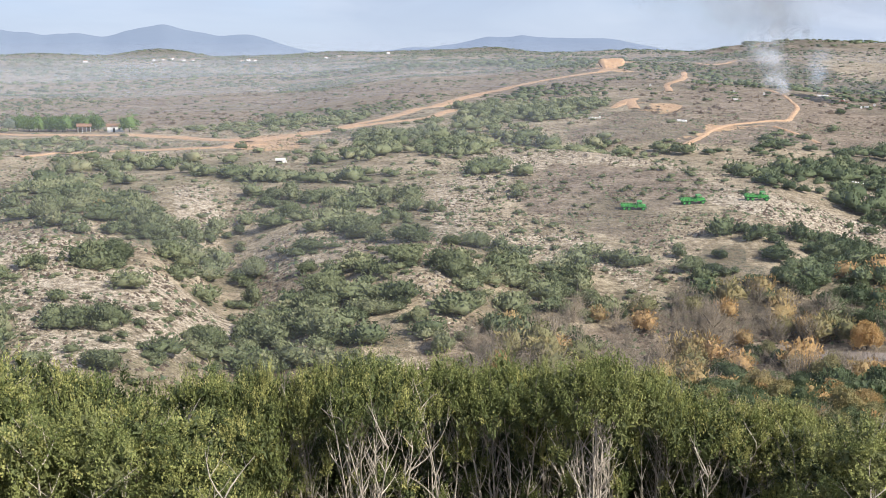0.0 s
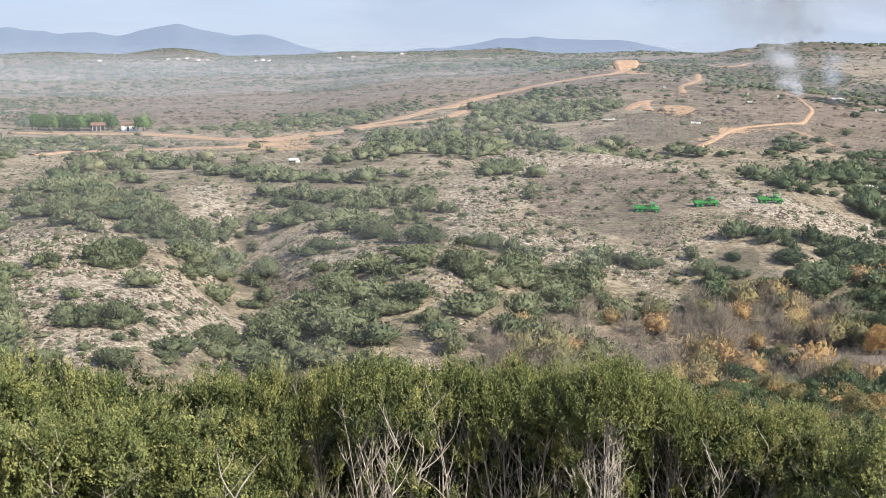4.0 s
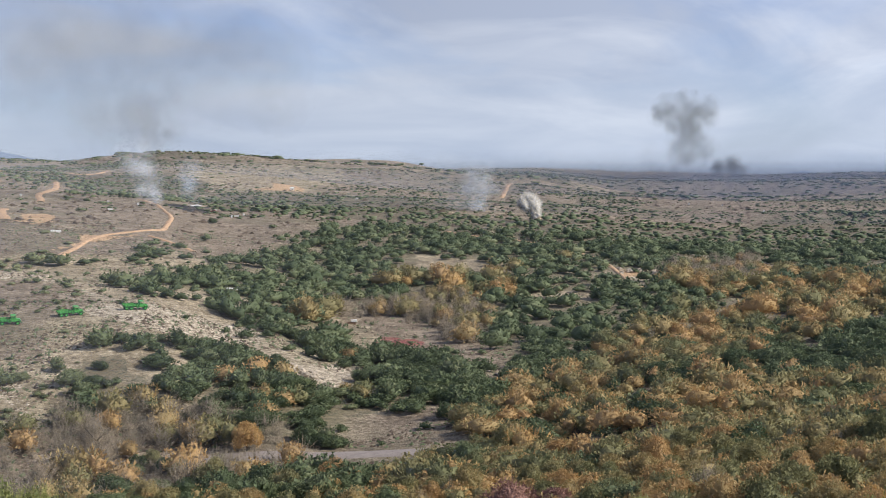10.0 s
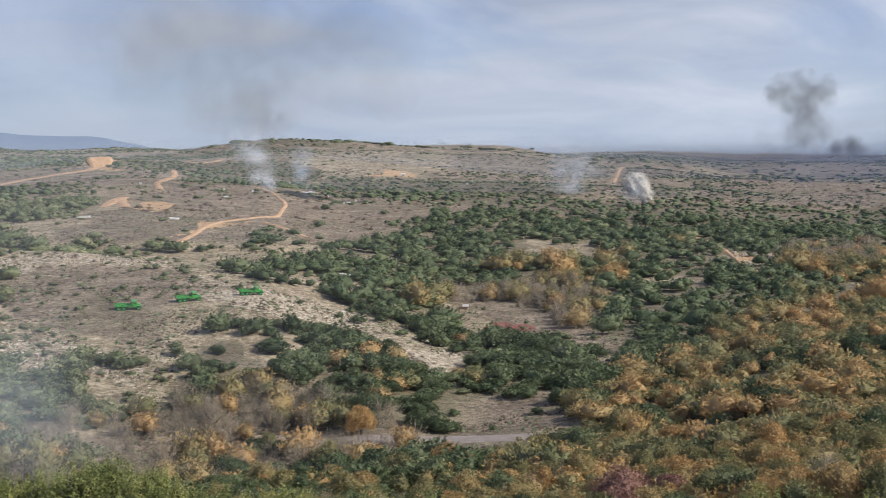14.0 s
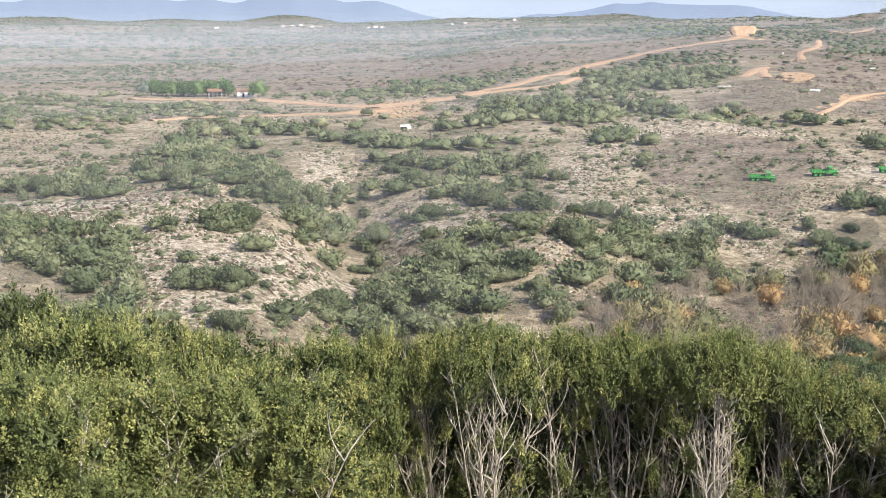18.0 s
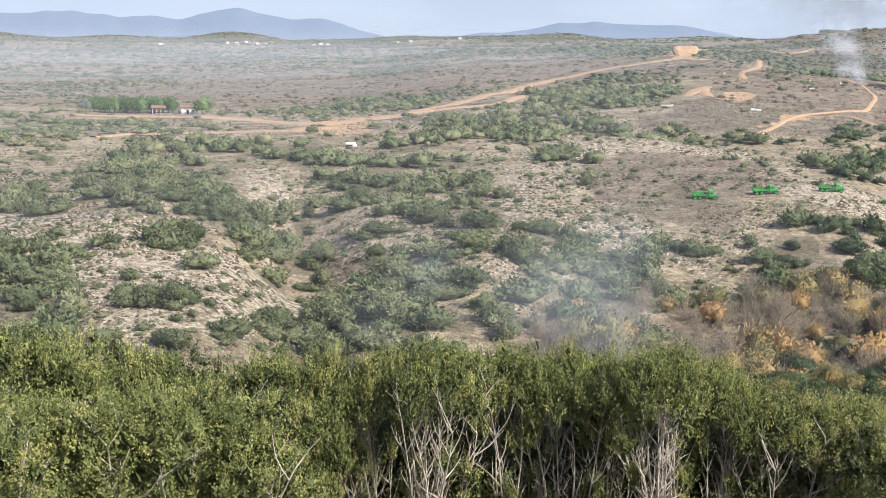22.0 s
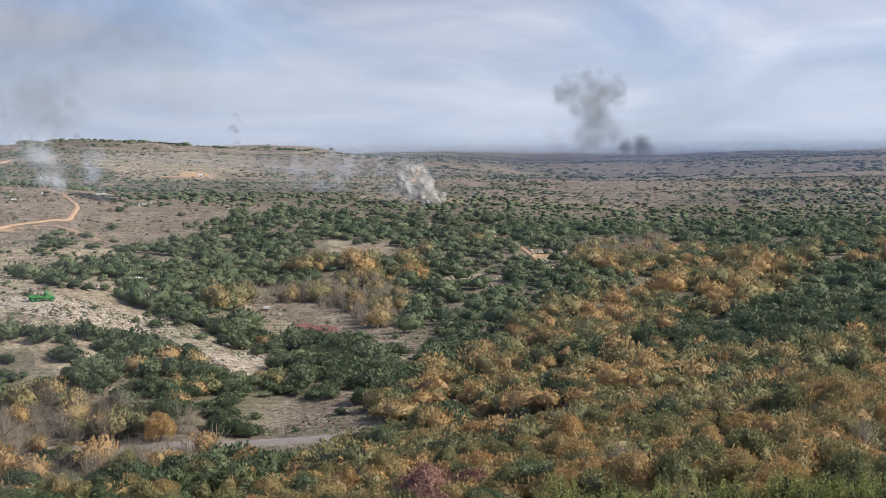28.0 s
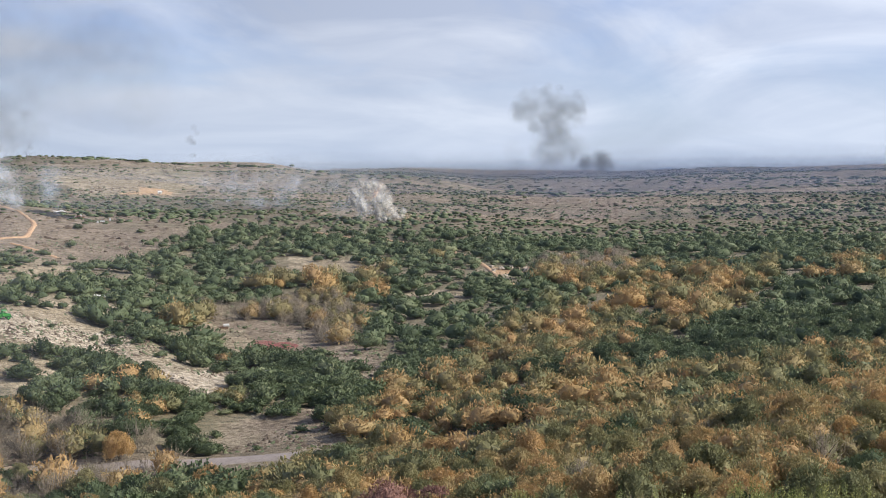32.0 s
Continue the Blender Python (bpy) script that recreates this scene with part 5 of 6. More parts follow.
    # a fallen dead branch and dry twigs in front of the shrubs
    for az, d, turn in ((-1.5, 26.0, 200), (1.2, 25.5, 30), (-4.5, 25.0, 170), (4.5, 26.5, 320), (9.5, 26, 10)):
        verts, faces = [], []
        for _ in range(9):
            w = np.array([1.0, rng.normal(0, 0.35), rng.uniform(0.15, 0.7)])
            limb = bent(rng, np.array([0.0, rng.normal(0, 0.15), 0.05]), w, rng.uniform(1.4, 2.6), 6, 0.10, -0.10)
            tube(verts, faces, limb, 0.030, 0.008, 5)
            for q in (2, 3, 4, 5):
                tube(verts, faces, bent(rng, limb[q], w + rng.normal(0, 0.6, 3), rng.uniform(0.4, 0.8), 3, 0.2, 0.0), 0.010, 0.003, 3)
        x, y = d * math.sin(radians(az)), d * math.cos(radians(az))
        ob = link_mesh("dead_branch", from_lists(verts, faces), BARK)
        ob.matrix_basis = pose(x, y, float(ground(x, y)), 0, 0, turn)
        tagged(ob, "dry pale dead branch lying before the shrubs", "branch", "dead branches")


make_shrubs()

# ---- things on the range ----
def stand(ob, x, y, turn=0.0, sink=0.0, tilt=True):
    """Sets a thing on the ground at (x, y), its front turned clockwise from +y, leaning with the slope."""
    z = float(ground(x, y))
    m = pose(x, y, z - sink, 0, 0, -turn)
    if tilt:
        e = 1.5
        n = Vector((float(ground(x - e, y) - ground(x + e, y)), float(ground(x, y - e) - ground(x, y + e)), 2 * e)).normalized()
        m = Matrix.Translation((x, y, z - sink)) @ Vector((0, 0, 1)).rotation_difference(n).to_matrix().to_4x4() @ pose(0, 0, 0, 0, 0, -turn)
    ob.matrix_basis = m
    return ob


def disc(bm, x, y0, y1, z, r, n=18):
    """A short cylinder along y."""
    made = bmesh.ops.create_cone(bm, cap_ends=True, segments=n, radius1=r, radius2=r, depth=abs(y1 - y0))["verts"]
    bmesh.ops.rotate(bm, verts=made, matrix=Matrix.Rotation(radians(90), 3, "X"))
    bmesh.ops.translate(bm, verts=made, vec=(x, (y0 + y1) / 2, z))
    bmesh.ops.bevel(bm, geom=[e for e in {e for v in made for e in v.link_edges} if len(e.link_faces) == 2 and e.calc_face_angle() > 1.0], offset=min(0.04, r * 0.2), segments=1, affect="EDGES")
    return bm


def truck():
    """An old three-axle army lorry painted bright green all over; its nose points along +x."""
    ob = tagged(new("army_truck"), "old bright green painted army truck on the dry grass", "truck", "green target trucks")
    part("chassis", boxes((-3.5, 3.3, -0.55, -0.35, 0.72, 0.92), (-3.5, 3.3, 0.35, 0.55, 0.72, 0.92), (-3.4, -3.2, -0.9, 0.9, 0.70, 0.90), (3.1, 3.35, -1.1, 1.1, 0.62, 0.86), bevel=0.02), DARKGREEN, ob)
    part("cargo_floor", boxes((-3.6, 0.55, -1.2, 1.2, 1.10, 1.22), bevel=0.02), GREENPAINT, ob)
    for y in (-1.2, 1.12):
        side = part("cargo_side", boxes(*[(-3.6, 0.55, y, y + 0.08, z, z + 0.20) for z in (1.20, 1.46)], bevel=0.01), GREENPAINT, ob)
        for x in (-3.4, -2.6, -1.8, -1.0, -0.2, 0.4):
            part("stake", boxes((x, x + 0.09, y - 0.05, y + 0.13, 1.05, 1.70), bevel=0.01), DARKGREEN, side)
    part("tailgate", boxes((-3.68, -3.6, -1.2, 1.2, 1.15, 1.55), bevel=0.01), GREENPAINT, ob)
    part("front_board", boxes((0.55, 0.63, -1.2, 1.2, 1.15, 1.75), bevel=0.01), GREENPAINT, ob)
    cab = part("cab", boxes((0.80, 1.90, -1.0, 1.0, 0.95, 1.02), bevel=0.02), GREENPAINT, ob)
    for y in (-1.08, 1.0):
        part("side_panel", boxes((0.75, 1.95, y, y + 0.08, 0.95, 1.75), bevel=0.02), GREENPAINT, cab)
        for x in (0.75, 1.84):
            part("pillar", boxes((x, x + 0.11, y, y + 0.08, 1.75, 2.42), bevel=0.01), GREENPAINT, cab)
    part("back_wall", boxes((0.76, 0.83, -1.0, 1.0, 1.02, 2.42), bevel=0.02), GREENPAINT, cab)
    part("dashboard", boxes((1.87, 1.95, -1.0, 1.0, 1.02, 1.75), bevel=0.02), GREENPAINT, cab)
    part("roof", boxes((0.70, 2.0, -1.12, 1.12, 2.42, 2.50), bevel=0.03), GREENPAINT, cab)
    part("seat", boxes((0.85, 1.35, -0.9, 0.9, 1.02, 1.40), bevel=0.06), DARKGREEN, cab)
    part("windscreen_bar", boxes((1.88, 1.93, -0.03, 0.03, 1.75, 2.42)), GREENPAINT, cab)
    for y in (-1.11, 1.08):
        part("door", boxes((0.98, 1.78, y, y + 0.03, 1.0, 1.72), bevel=0.008), GREENPAINT, cab)
    bm = boxes((1.95, 3.05, -0.62, 0.62, 0.95, 1.62))
    for v in bm.verts:
        if v.co.z > 1.5:
            v.co.y *= 0.86
            v.co.z -= 0.12 if v.co.x > 2.5 else 0.0
    hood = part("bonnet", bm, GREENPAINT, ob)
    part("grille", boxes(*[(3.05, 3.10, y, y + 0.06, 0.98, 1.45) for y in (-0.5, -0.3, -0.1, 0.1, 0.3, 0.46)]), DARKGREEN, hood)
    for y in (-0.86, 0.86):
        part("mudguard", boxes((1.75, 3.05, y - 0.24, y + 0.24, 1.18, 1.26), (2.95, 3.05, y - 0.24, y + 0.24, 0.85, 1.2), (1.72, 1.82, y - 0.24, y + 0.24, 0.8, 1.22), bevel=0.02), GREENPAINT, ob)
        part("headlight", disc(bmesh.new(), 0, -0.05, 0.05, 0, 0.13, 12), WHITEGLASS, ob, "round headlight").matrix_basis = pose(3.0, y * 0.82, 1.38, 0, 0, 90)
        for x in (-2.75, -1.45, 2.4):
            wheel = part("wheel", disc(bmesh.new(), 0, -0.05, 0.05, 0, 0.20, 12), GREENPAINT, ob)
            wheel.matrix_basis = pose(x, y * 1.05, 0.52)
            tyre = disc(bmesh.new(), 0, -0.16, 0.16, 0, 0.52, 20)
            part("tyre", tyre, DARKGREEN, wheel)
            part("rim", disc(bmesh.new(), 0, -0.18, 0.18, 0, 0.27, 14), GREENPAINT, wheel)
    for y in (-0.95, 0.62):
        part("fuel_tank", boxes((0.0, 0.7, y, y + 0.33, 0.66, 1.02), bevel=0.05), GREENPAINT, ob)
    return ob


WHITEGLASS = plain_material("frosted_lamp_glass", (0.6, 0.7, 0.6), 0.2, 0, 0.1, 4)
first = truck()
stand(first, 45.8, 300.5, 3, 0.05).scale = (0.88, 0.88, 0.88)
stand(copy_thing(first, Matrix()), 60.6, 303.5, -3, 0.05).scale = (0.88, 0.88, 0.88)
stand(copy_thing(first, Matrix()), 76.8, 307.0, 1, 0.05).scale = (0.88, 0.88, 0.88)


def gable(bm, x0, x1, y0, y1, z0, rise, over, thick):
    """Two roof slopes along x with thickness, as one shape."""
    xa, xb, ya, yb, ym = x0 - over, x1 + over, y0 - over, y1 + over, (y0 + y1) / 2
    for ys in ((ya, ym), (yb, ym)):
        lo = [bm.verts.new((x, ys[0], z0 - 0.1 + d)) for d in (0, thick) for x in (xa, xb)]
        hi = [bm.verts.new((x, ys[1], z0 + rise + d)) for d in (0, thick) for x in (xa, xb)]
        for q in ((lo[0], lo[1], hi[1], hi[0]), (lo[2], hi[2], hi[3], lo[3]), (lo[0], lo[2], lo[3], lo[1]), (hi[0], hi[1], hi[3], hi[2]), (lo[0], hi[0], hi[2], lo[2]), (lo[1], lo[3], hi[3], hi[1])):
            bm.faces.new(q)
    bmesh.ops.recalc_face_normals(bm, faces=bm.faces)
    return bm


def roof_tiles(parent, x0, x1, y0, y1, z0, rise, over):
    """Courses of curved tiles as ridges running down the slope towards the viewer."""
    n = int((x1 - x0 + 2 * over) / 0.42)
    ym = (y0 + y1) / 2
    bm0 = bmesh.new()
    made = bmesh.ops.create_cone(bm0, cap_ends=True, segments=6, radius1=0.11, radius2=0.11, depth=math.hypot(ym - y0 + over, rise + 0.1))["verts"]
    data = bpy.data.meshes.new("tile_row")
    bm0.to_mesh(data)
    bm0.free()
    data.materials.append(TILES)
    slope = math.atan2(rise + 0.1, ym - y0 + over)
    for k in range(n):
        ob = new("tile_row", data)
        ob.parent = parent
        ob.matrix_basis = Matrix.Translation((x0 - over + 0.21 + k * 0.42, (y0 - over + ym) / 2, z0 + rise / 2 + 0.09)) @ Matrix.Rotation(slope - math.pi / 2, 4, "X")
    return parent


def farm_house():
    ob = tagged(new("white_house"), "small white house with a low terracotta roof by the road", "house")
    part("wall", boxes((-3.6, -1.2, -2.2, -1.95, 0, 2.7), (-0.2, 1.2, -2.2, -1.95, 0, 2.7), (2.2, 3.6, -2.2, -1.95, 0, 2.7), (-1.2, -0.2, -2.2, -1.95, 2.05, 2.7), (1.2, 2.2, -2.2, -1.95, 0, 1.0), (1.2, 2.2, -2.2, -1.95, 2.0, 2.7),
                       (-3.6, 3.6, 1.95, 2.2, 0, 2.7), (-3.6, -3.35, -1.95, 1.95, 0, 2.7), (3.35, 3.6, -1.95, 1.95, 0, 2.7)), WHITE, ob)
    door = part("door", boxes((-1.2, -0.2, -2.1, -2.04, 0, 2.05)), SHADE, ob, "dark wooden door")
    part("door_frame", boxes((-1.26, -1.2, -2.22, -2.0, 0, 2.1), (-0.2, -0.14, -2.22, -2.0, 0, 2.1)), WHITE, door)
    win = part("window", boxes((1.2, 2.2, -2.1, -2.06, 1.0, 2.0)), SHADE, ob, "dark window pane")
    part("window_bar", boxes((1.67, 1.73, -2.13, -2.08, 1.0, 2.0), (1.2, 2.2, -2.13, -2.08, 1.47, 1.53)), WHITE, win)
    part("sill", boxes((1.1, 2.3, -2.32, -2.18, 0.92, 1.0)), WHITE, win)
    roof = part("roof", gable(bmesh.new(), -3.6, 3.6, -2.2, 2.2, 2.75, 1.0, 0.45, 0.12), TILES, ob)
    roof_tiles(roof, -3.6, 3.6, -2.2, 2.2, 2.75, 1.0, 0.45)
    return ob


def shelter():
    ob = tagged(new("open_shelter"), "open roadside shelter with a terracotta roof on posts", "shelter")
    for x in (-2.8, -0.95, 0.95, 2.8):
        for y in (-1.8, 1.8):
            part("post", boxes((x - 0.11, x + 0.11, y - 0.11, y + 0.11, 0, 2.4), bevel=0.02), WHITE, ob, "white post")
    part("beam", boxes((-3.0, 3.0, -1.92, -1.68, 2.4, 2.6), (-3.0, 3.0, 1.68, 1.92, 2.4, 2.6)), DARKBARK, ob)
    part("back_wall", boxes((-2.9, 2.9, 2.0, 2.2, 0, 2.35)), STONE, ob)
    part("bench", boxes((-2.4, 2.4, 1.4, 1.8, 0.42, 0.50), (-2.2, -2.0, 1.45, 1.75, 0, 0.42), (2.0, 2.2, 1.45, 1.75, 0, 0.42)), DARKBARK, ob)
    roof = part("roof", gable(bmesh.new(), -3.0, 3.0, -2.0, 2.0, 2.65, 1.1, 0.5, 0.12), TILES, ob)
    roof_tiles(roof, -3.0, 3.0, -2.0, 2.0, 2.65, 1.1, 0.5)
    return ob


stand(farm_house(), -149.5, 580.0, -14, 0.05, False)
stand(shelter(), -165.0, 584.5, -15, 0.05, False)


def make_pines():
    rng = np.random.default_rng(5)
    crowns = [crown_shape(rng, 2, 330, 0.13, 0.6, 0.95, 9) for _ in range(3)]
    pines = plant_kind("pine_tree", crowns, PINE, DARKBARK, "bright green pine in the row by the road house", "tree", "pines by the house", rng, 0.9, 0.06)
    n = 16
    x = np.linspace(-197, -157.5, n) + rng.normal(0, 0.8, n)
    y = 589 + rng.normal(0, 1.8, n)
    x[-1], y[-1] = -141.4, 573.0
    wide = rng.uniform(3.4, 4.2, n)
    tall = rng.uniform(4.8, 5.9, n)
    place_copies(pines, x, y, wide, tall, rng, 0.0)
    pale = plant_kind("pale_conifer", crowns[:1], PALEPINE, DARKBARK, "silvery green conifer at the end of the pine row", "tree", "", rng, 0.9, 0.06)
    place_copies(pale, np.array([-201.0]), np.array([588.0]), np.array([3.0]), np.array([4.6]), rng, 0.0)


PALEPINE = leaf_material("silver_needles", [(0.1, (0.09, 0.115, 0.085)), (0.7, (0.14, 0.17, 0.13)), (1.0, (0.19, 0.22, 0.17))], 0.7)
make_pines()


def target_board(wide, high):
    """A white board on two posts."""
    ob = tagged(new("target_board"), "white painted target board on two short posts", "target board", "white range targets")
    part("board", boxes((-wide / 2, wide / 2, -0.06, 0.06, 0.5, 0.5 + high), bevel=0.02), WHITE, ob)
    for s in (-0.35, 0.35):
        part("post", boxes((s * wide - 0.06, s * wide + 0.06, 0.06, 0.18, -0.3, 0.4 + high), bevel=0.01), BARK, ob)
    return ob


def white_marks():
    small, broad = target_board(0.9, 1.1), target_board(2.4, 0.7)
    spots = [(113.5, 693, 0), (156, 680, 0), (169.4, 669.6, 0), (212.2, 670.5, 0), (332.8, 752.4, 0), (365.3, 751.1, 0), (623.8, 776.8, 0), (638.5, 754.6, 0), (597, 662.5, 0), (207, 627, 0), (218.3, 641.3, 0), (141.3, 612, 1), (211.5, 633, 1)]
    seen = set()
    for x, y, k in spots:
        ob = (small, broad)[k]
        if k in seen:
            ob = copy_thing(ob, Matrix())
        seen.add(k)
        stand(ob, x, y, math.degrees(math.atan2(x, y)), 0.0, False)
    # a hollow square of whitewashed blocks
    sq = tagged(new("block_square"), "hollow square of whitewashed concrete blocks on the grass", "marker")
    for k in range(5):
        for x, y in ((-1.6 + k * 0.8, -1.6), (-1.6 + k * 0.8, 1.6)) + (((-1.6, -1.6 + k * 0.8), (1.6, -1.6 + k * 0.8)) if 0 < k < 4 else ()):
            part("block", boxes((x - 0.36, x + 0.36, y - 0.36, y + 0.36, -0.15, 0.45), bevel=0.04), WHITE, sq)
    stand(sq, 95.7, 506.4, 12)
    # a bar with a block at each end
    bar = tagged(new("marker_bar"), "low white bar with a block at each end", "marker")
    part("bar", boxes((-2.0, 2.0, -0.25, 0.25, 0.0, 0.5), bevel=0.04), WHITE, bar)
    for x in (-2.2, 2.2):
        part("end_block", boxes((x - 0.4, x + 0.4, -0.5, 0.5, -0.1, 0.8), bevel=0.05), WHITE, bar)
    stand(bar, 62.4, 519.1, 7)
    # a white slab leaning on a short leg
    box_ = tagged(new("white_plinth"), "white concrete plinth with a sloping leg on the bank", "marker")
    part("top", boxes((-1.7, 1.5, -0.8, 0.8, 0.9, 1.6), bevel=0.06), WHITE, box_)
    part("leg", boxes((0.5, 1.8, -0.7, 0.7, -0.6, 1.0), bevel=0.06), WHITE, box_)
    # no real opening: a solid dark block stands for the shade below
    part("hollow", boxes((-1.5, 0.3, -0.6, 0.6, -0.6, 0.85), bevel=0.05), SHADE, box_, "dark block standing for the shade under the slab")
    stand(box_, -50.8, 396.8, -7, 0.1, False)
    # a crooked row of flat white slabs
    row = tagged(new("white_slabs"), "crooked row of flat white slabs on the slope", "marker")
    for x, y, w, a in ((-2.3, 0.5, 3.0, -12), (0.4, -0.2, 2.6, -24), (2.7, -1.2, 2.6, -6)):
        slab = part("slab", boxes((-w / 2, w / 2, -1.1, 1.1, -0.15, 0.3), bevel=0.08), WHITE, row)
        slab.matrix_basis = pose(x, y, 0, 0, 0, a)
    stand(row, 126.1, 376.3, 18)
    # a little white block house in the gully
    hut = tagged(new("block_hut"), "small white block on a brown base in the gully", "marker")
    part("base", boxes((-1.3, 1.2, -0.7, 0.7, -0.3, 0.7), bevel=0.05), RUSTYWOOD, hut)
    part("cap", boxes((-0.2, 1.5, -0.8, 0.8, 0.7, 1.3), bevel=0.06), WHITE, hut)
    stand(hut, 149.7, 342.2, 24, 0, False)
    # a white cabin on the far hill
    cabin = tagged(new("white_cabin"), "tiny white cabin on the far hillside", "cabin")
    part("wall", boxes((-2.2, 2.2, -1.8, -1.6, 0, 2.4), (-2.2, 2.2, 1.6, 1.8, 0, 2.4), (-2.2, -2.0, -1.6, 1.6, 0, 2.4), (2.0, 2.2, -1.6, 1.6, 0, 2.4)), WHITE, cabin)
    part("roof", gable(bmesh.new(), -2.2, 2.2, -1.8, 1.8, 2.45, 1.3, 0.2, 0.1), WHITE, cabin)
    # dark panel on the closed wall, standing for a doorway in shade
    part("doorway", boxes((-0.5, 0.5, -1.86, -1.81, 0, 1.9)), SHADE, cabin)
    stand(cabin, 342.6, 894.3, 21, 0, False)
    cabin.scale = (0.65, 0.65, 0.65)
    # the wreck at the burnt ground, and a white sheet beside it
    wreck = tagged(new("burnt_wreck"), "rusty red wreck of a vehicle on the range", "wreck")
    part("hull", boxes((-2.2, 2.2, -1.0, 1.0, 0.3, 1.0), bevel=0.15), RUST, wreck)
    part("cab", boxes((-1.2, 0.5, -0.9, 0.9, 1.0, 1.7), bevel=0.2), RUST, wreck)
    for x in (-1.5, 1.5):
        part("axle", disc(bmesh.new(), x, -1.05, 1.05, 0.35, 0.4, 12), RUBBER, wreck)
    stand(wreck, 209.5, 663.5, 30, 0.05)
    sheet = tagged(new("fallen_sign"), "white metal panel lying at the edge of the burnt ground", "panel")
    bm = boxes((-3.2, 3.2, -1.2, 1.2, 0.05, 0.35), bevel=0.05)
    bmesh.ops.subdivide_edges(bm, edges=bm.edges[:], cuts=2, use_grid_fill=True)
    for v in bm.verts:
        v.co.z += 0.5 * math.sin(v.co.x * 0.9) + 0.3
    part("sheet", bm, WHITE, sheet)
    stand(sheet, 211, 704, 10, 0.1)


def hamlet():
    """A few white houses of a far village on the wooded hills."""
    rng = np.random.default_rng(31)
    house = tagged(new("far_house"), "small white house of a far village among trees", "house", "far village")
    part("wall", boxes((-5, 5, -4, 4, -1, 4.5), bevel=0.05), WHITE, house)
    part("roof", gable(bmesh.new(), -5, 5, -4, 4, 4.5, 1.8, 0.5, 0.2), TILES, house)
    for k, (az, d) in enumerate(((-12.7, 2480), (-12.3, 2500), (-11.9, 2520), (-11.4, 2450), (-11.0, 2440), (-8.9, 2380), (-8.6, 2400), (-8.3, 2380), (-15.6, 2500), (-5.2, 2500), (-4.6, 2520), (-2.4, 2560))):
        ob = house if k == 0 else copy_thing(house, Matrix())
        stand(ob, d * math.sin(radians(az)), d * math.cos(radians(az)), az + rng.uniform(-25, 25), 0.0, False)
        ob.scale = (rng.uniform(0.4, 0.8), 0.6, rng.uniform(0.5, 0.75))


hamlet()
RUSTYWOOD = plain_material("brown_boards", (0.22, 0.14, 0.09), 0.85, 0, 0.35, 2.0)
white_marks()


def make_boulders():
    """Pale outcrops on the spur and in the gully, each boulder a thing of its own."""
    rng = np.random.default_rng(9)
    shapes = []
    for _ in range(6):
        bm = bmesh.new()
        bmesh.ops.create_icosphere(bm, subdivisions=3, radius=1.0)
        off = Vector(rng.uniform(-9, 9, 3))
        for v in bm.verts:
            d = noise.noise(v.co * 1.1 + off) * 0.45 + noise.noise(v.co * 3.1 + off) * 0.16
            v.co = Vector((round(v.co.x * 2.4) / 2.4 * 0.45 + v.co.x * 0.55, v.co.y * 0.8, (round(v.co.z * 2.2) / 2.2 * 0.5 + v.co.z * 0.5) * 0.62)) * (1 + d)
        data = bpy.data.meshes.new("boulder")
        bm.to_mesh(data)
        bm.free()
        data.materials.append(STONE)
        shapes.append(data)
    k = 0
    for cx, cy, n, sx, sy, size in ((102, 252, 22, 7, 5, 0.9), (66, 190, 8, 6, 3, 0.6), (2, 214, 12, 6, 10, 0.5), (-42, 196, 10, 10, 8, 0.5), (297, 393, 16, 9, 6, 1.3), (58, 375, 10, 10, 3, 0.7), (-20, 236, 8, 8, 8, 0.45), (95, 262, 8, 5, 4, 0.9)):
        for _ in range(n):
            x, y = cx + rng.normal(0, sx), cy + rng.normal(0, sy)
            ob = new("boulder", shapes[k % 6])
            k += 1
            s = size * math.exp(rng.normal(0, 0.35))
            ob.matrix_basis = pose(x, y, float(ground(x, y)) + 0.12 * s, rng.uniform(-12, 12), rng.uniform(-12, 12), rng.uniform(0, 360)) @ Matrix.Diagonal((s, s, s, 1))
            tagged(ob, "pale weathered limestone boulder on the slope", "boulder", "limestone outcrops")


make_boulders()


def bare_bank():
    """The raw orange bank where the road tops the hill."""
    turn = np.linspace(-9, 9, 19)
    verts, faces = [], []
    for j, (up, back) in enumerate(((0.0, 0.0), (0.5, 2.5), (0.9, 6.0), (1.0, 9.0), (0.2, 14.0))):
        for k, s in enumerate(turn):
            x, y = 113 + s * (0.62 + 0.38 * up), 842 + back + 0.6 * rough(s * 3, j * 7.0, 4, 70)
            high = 7.0 * up * (1 - abs(s / 9.0) ** 10 * 0.3) + 0.4 * float(rough(s * 5, j * 9.0, 6, 71)) * (up > 0)
            verts.append((x, y, float(ground(x, 842 + back)) * 0.4 + float(ground(113, 842)) * 0.6 - 0.4 + high))
    for j in range(4):
        for k in range(18):
            a = j * 19 + k
            faces.append((a, a + 1, a + 20, a + 19))
    tagged(new("earth_bank", mesh_of("earth_bank", verts, faces, EARTHROAD, smooth=True)), "raw orange earth bank where the road crosses the hill", "bank")


bare_bank()

# ---- smoke: soft puffs that drift, and sheets painted as thin haze over the distance ----
scene.cycles.transparent_max_bounces = 96


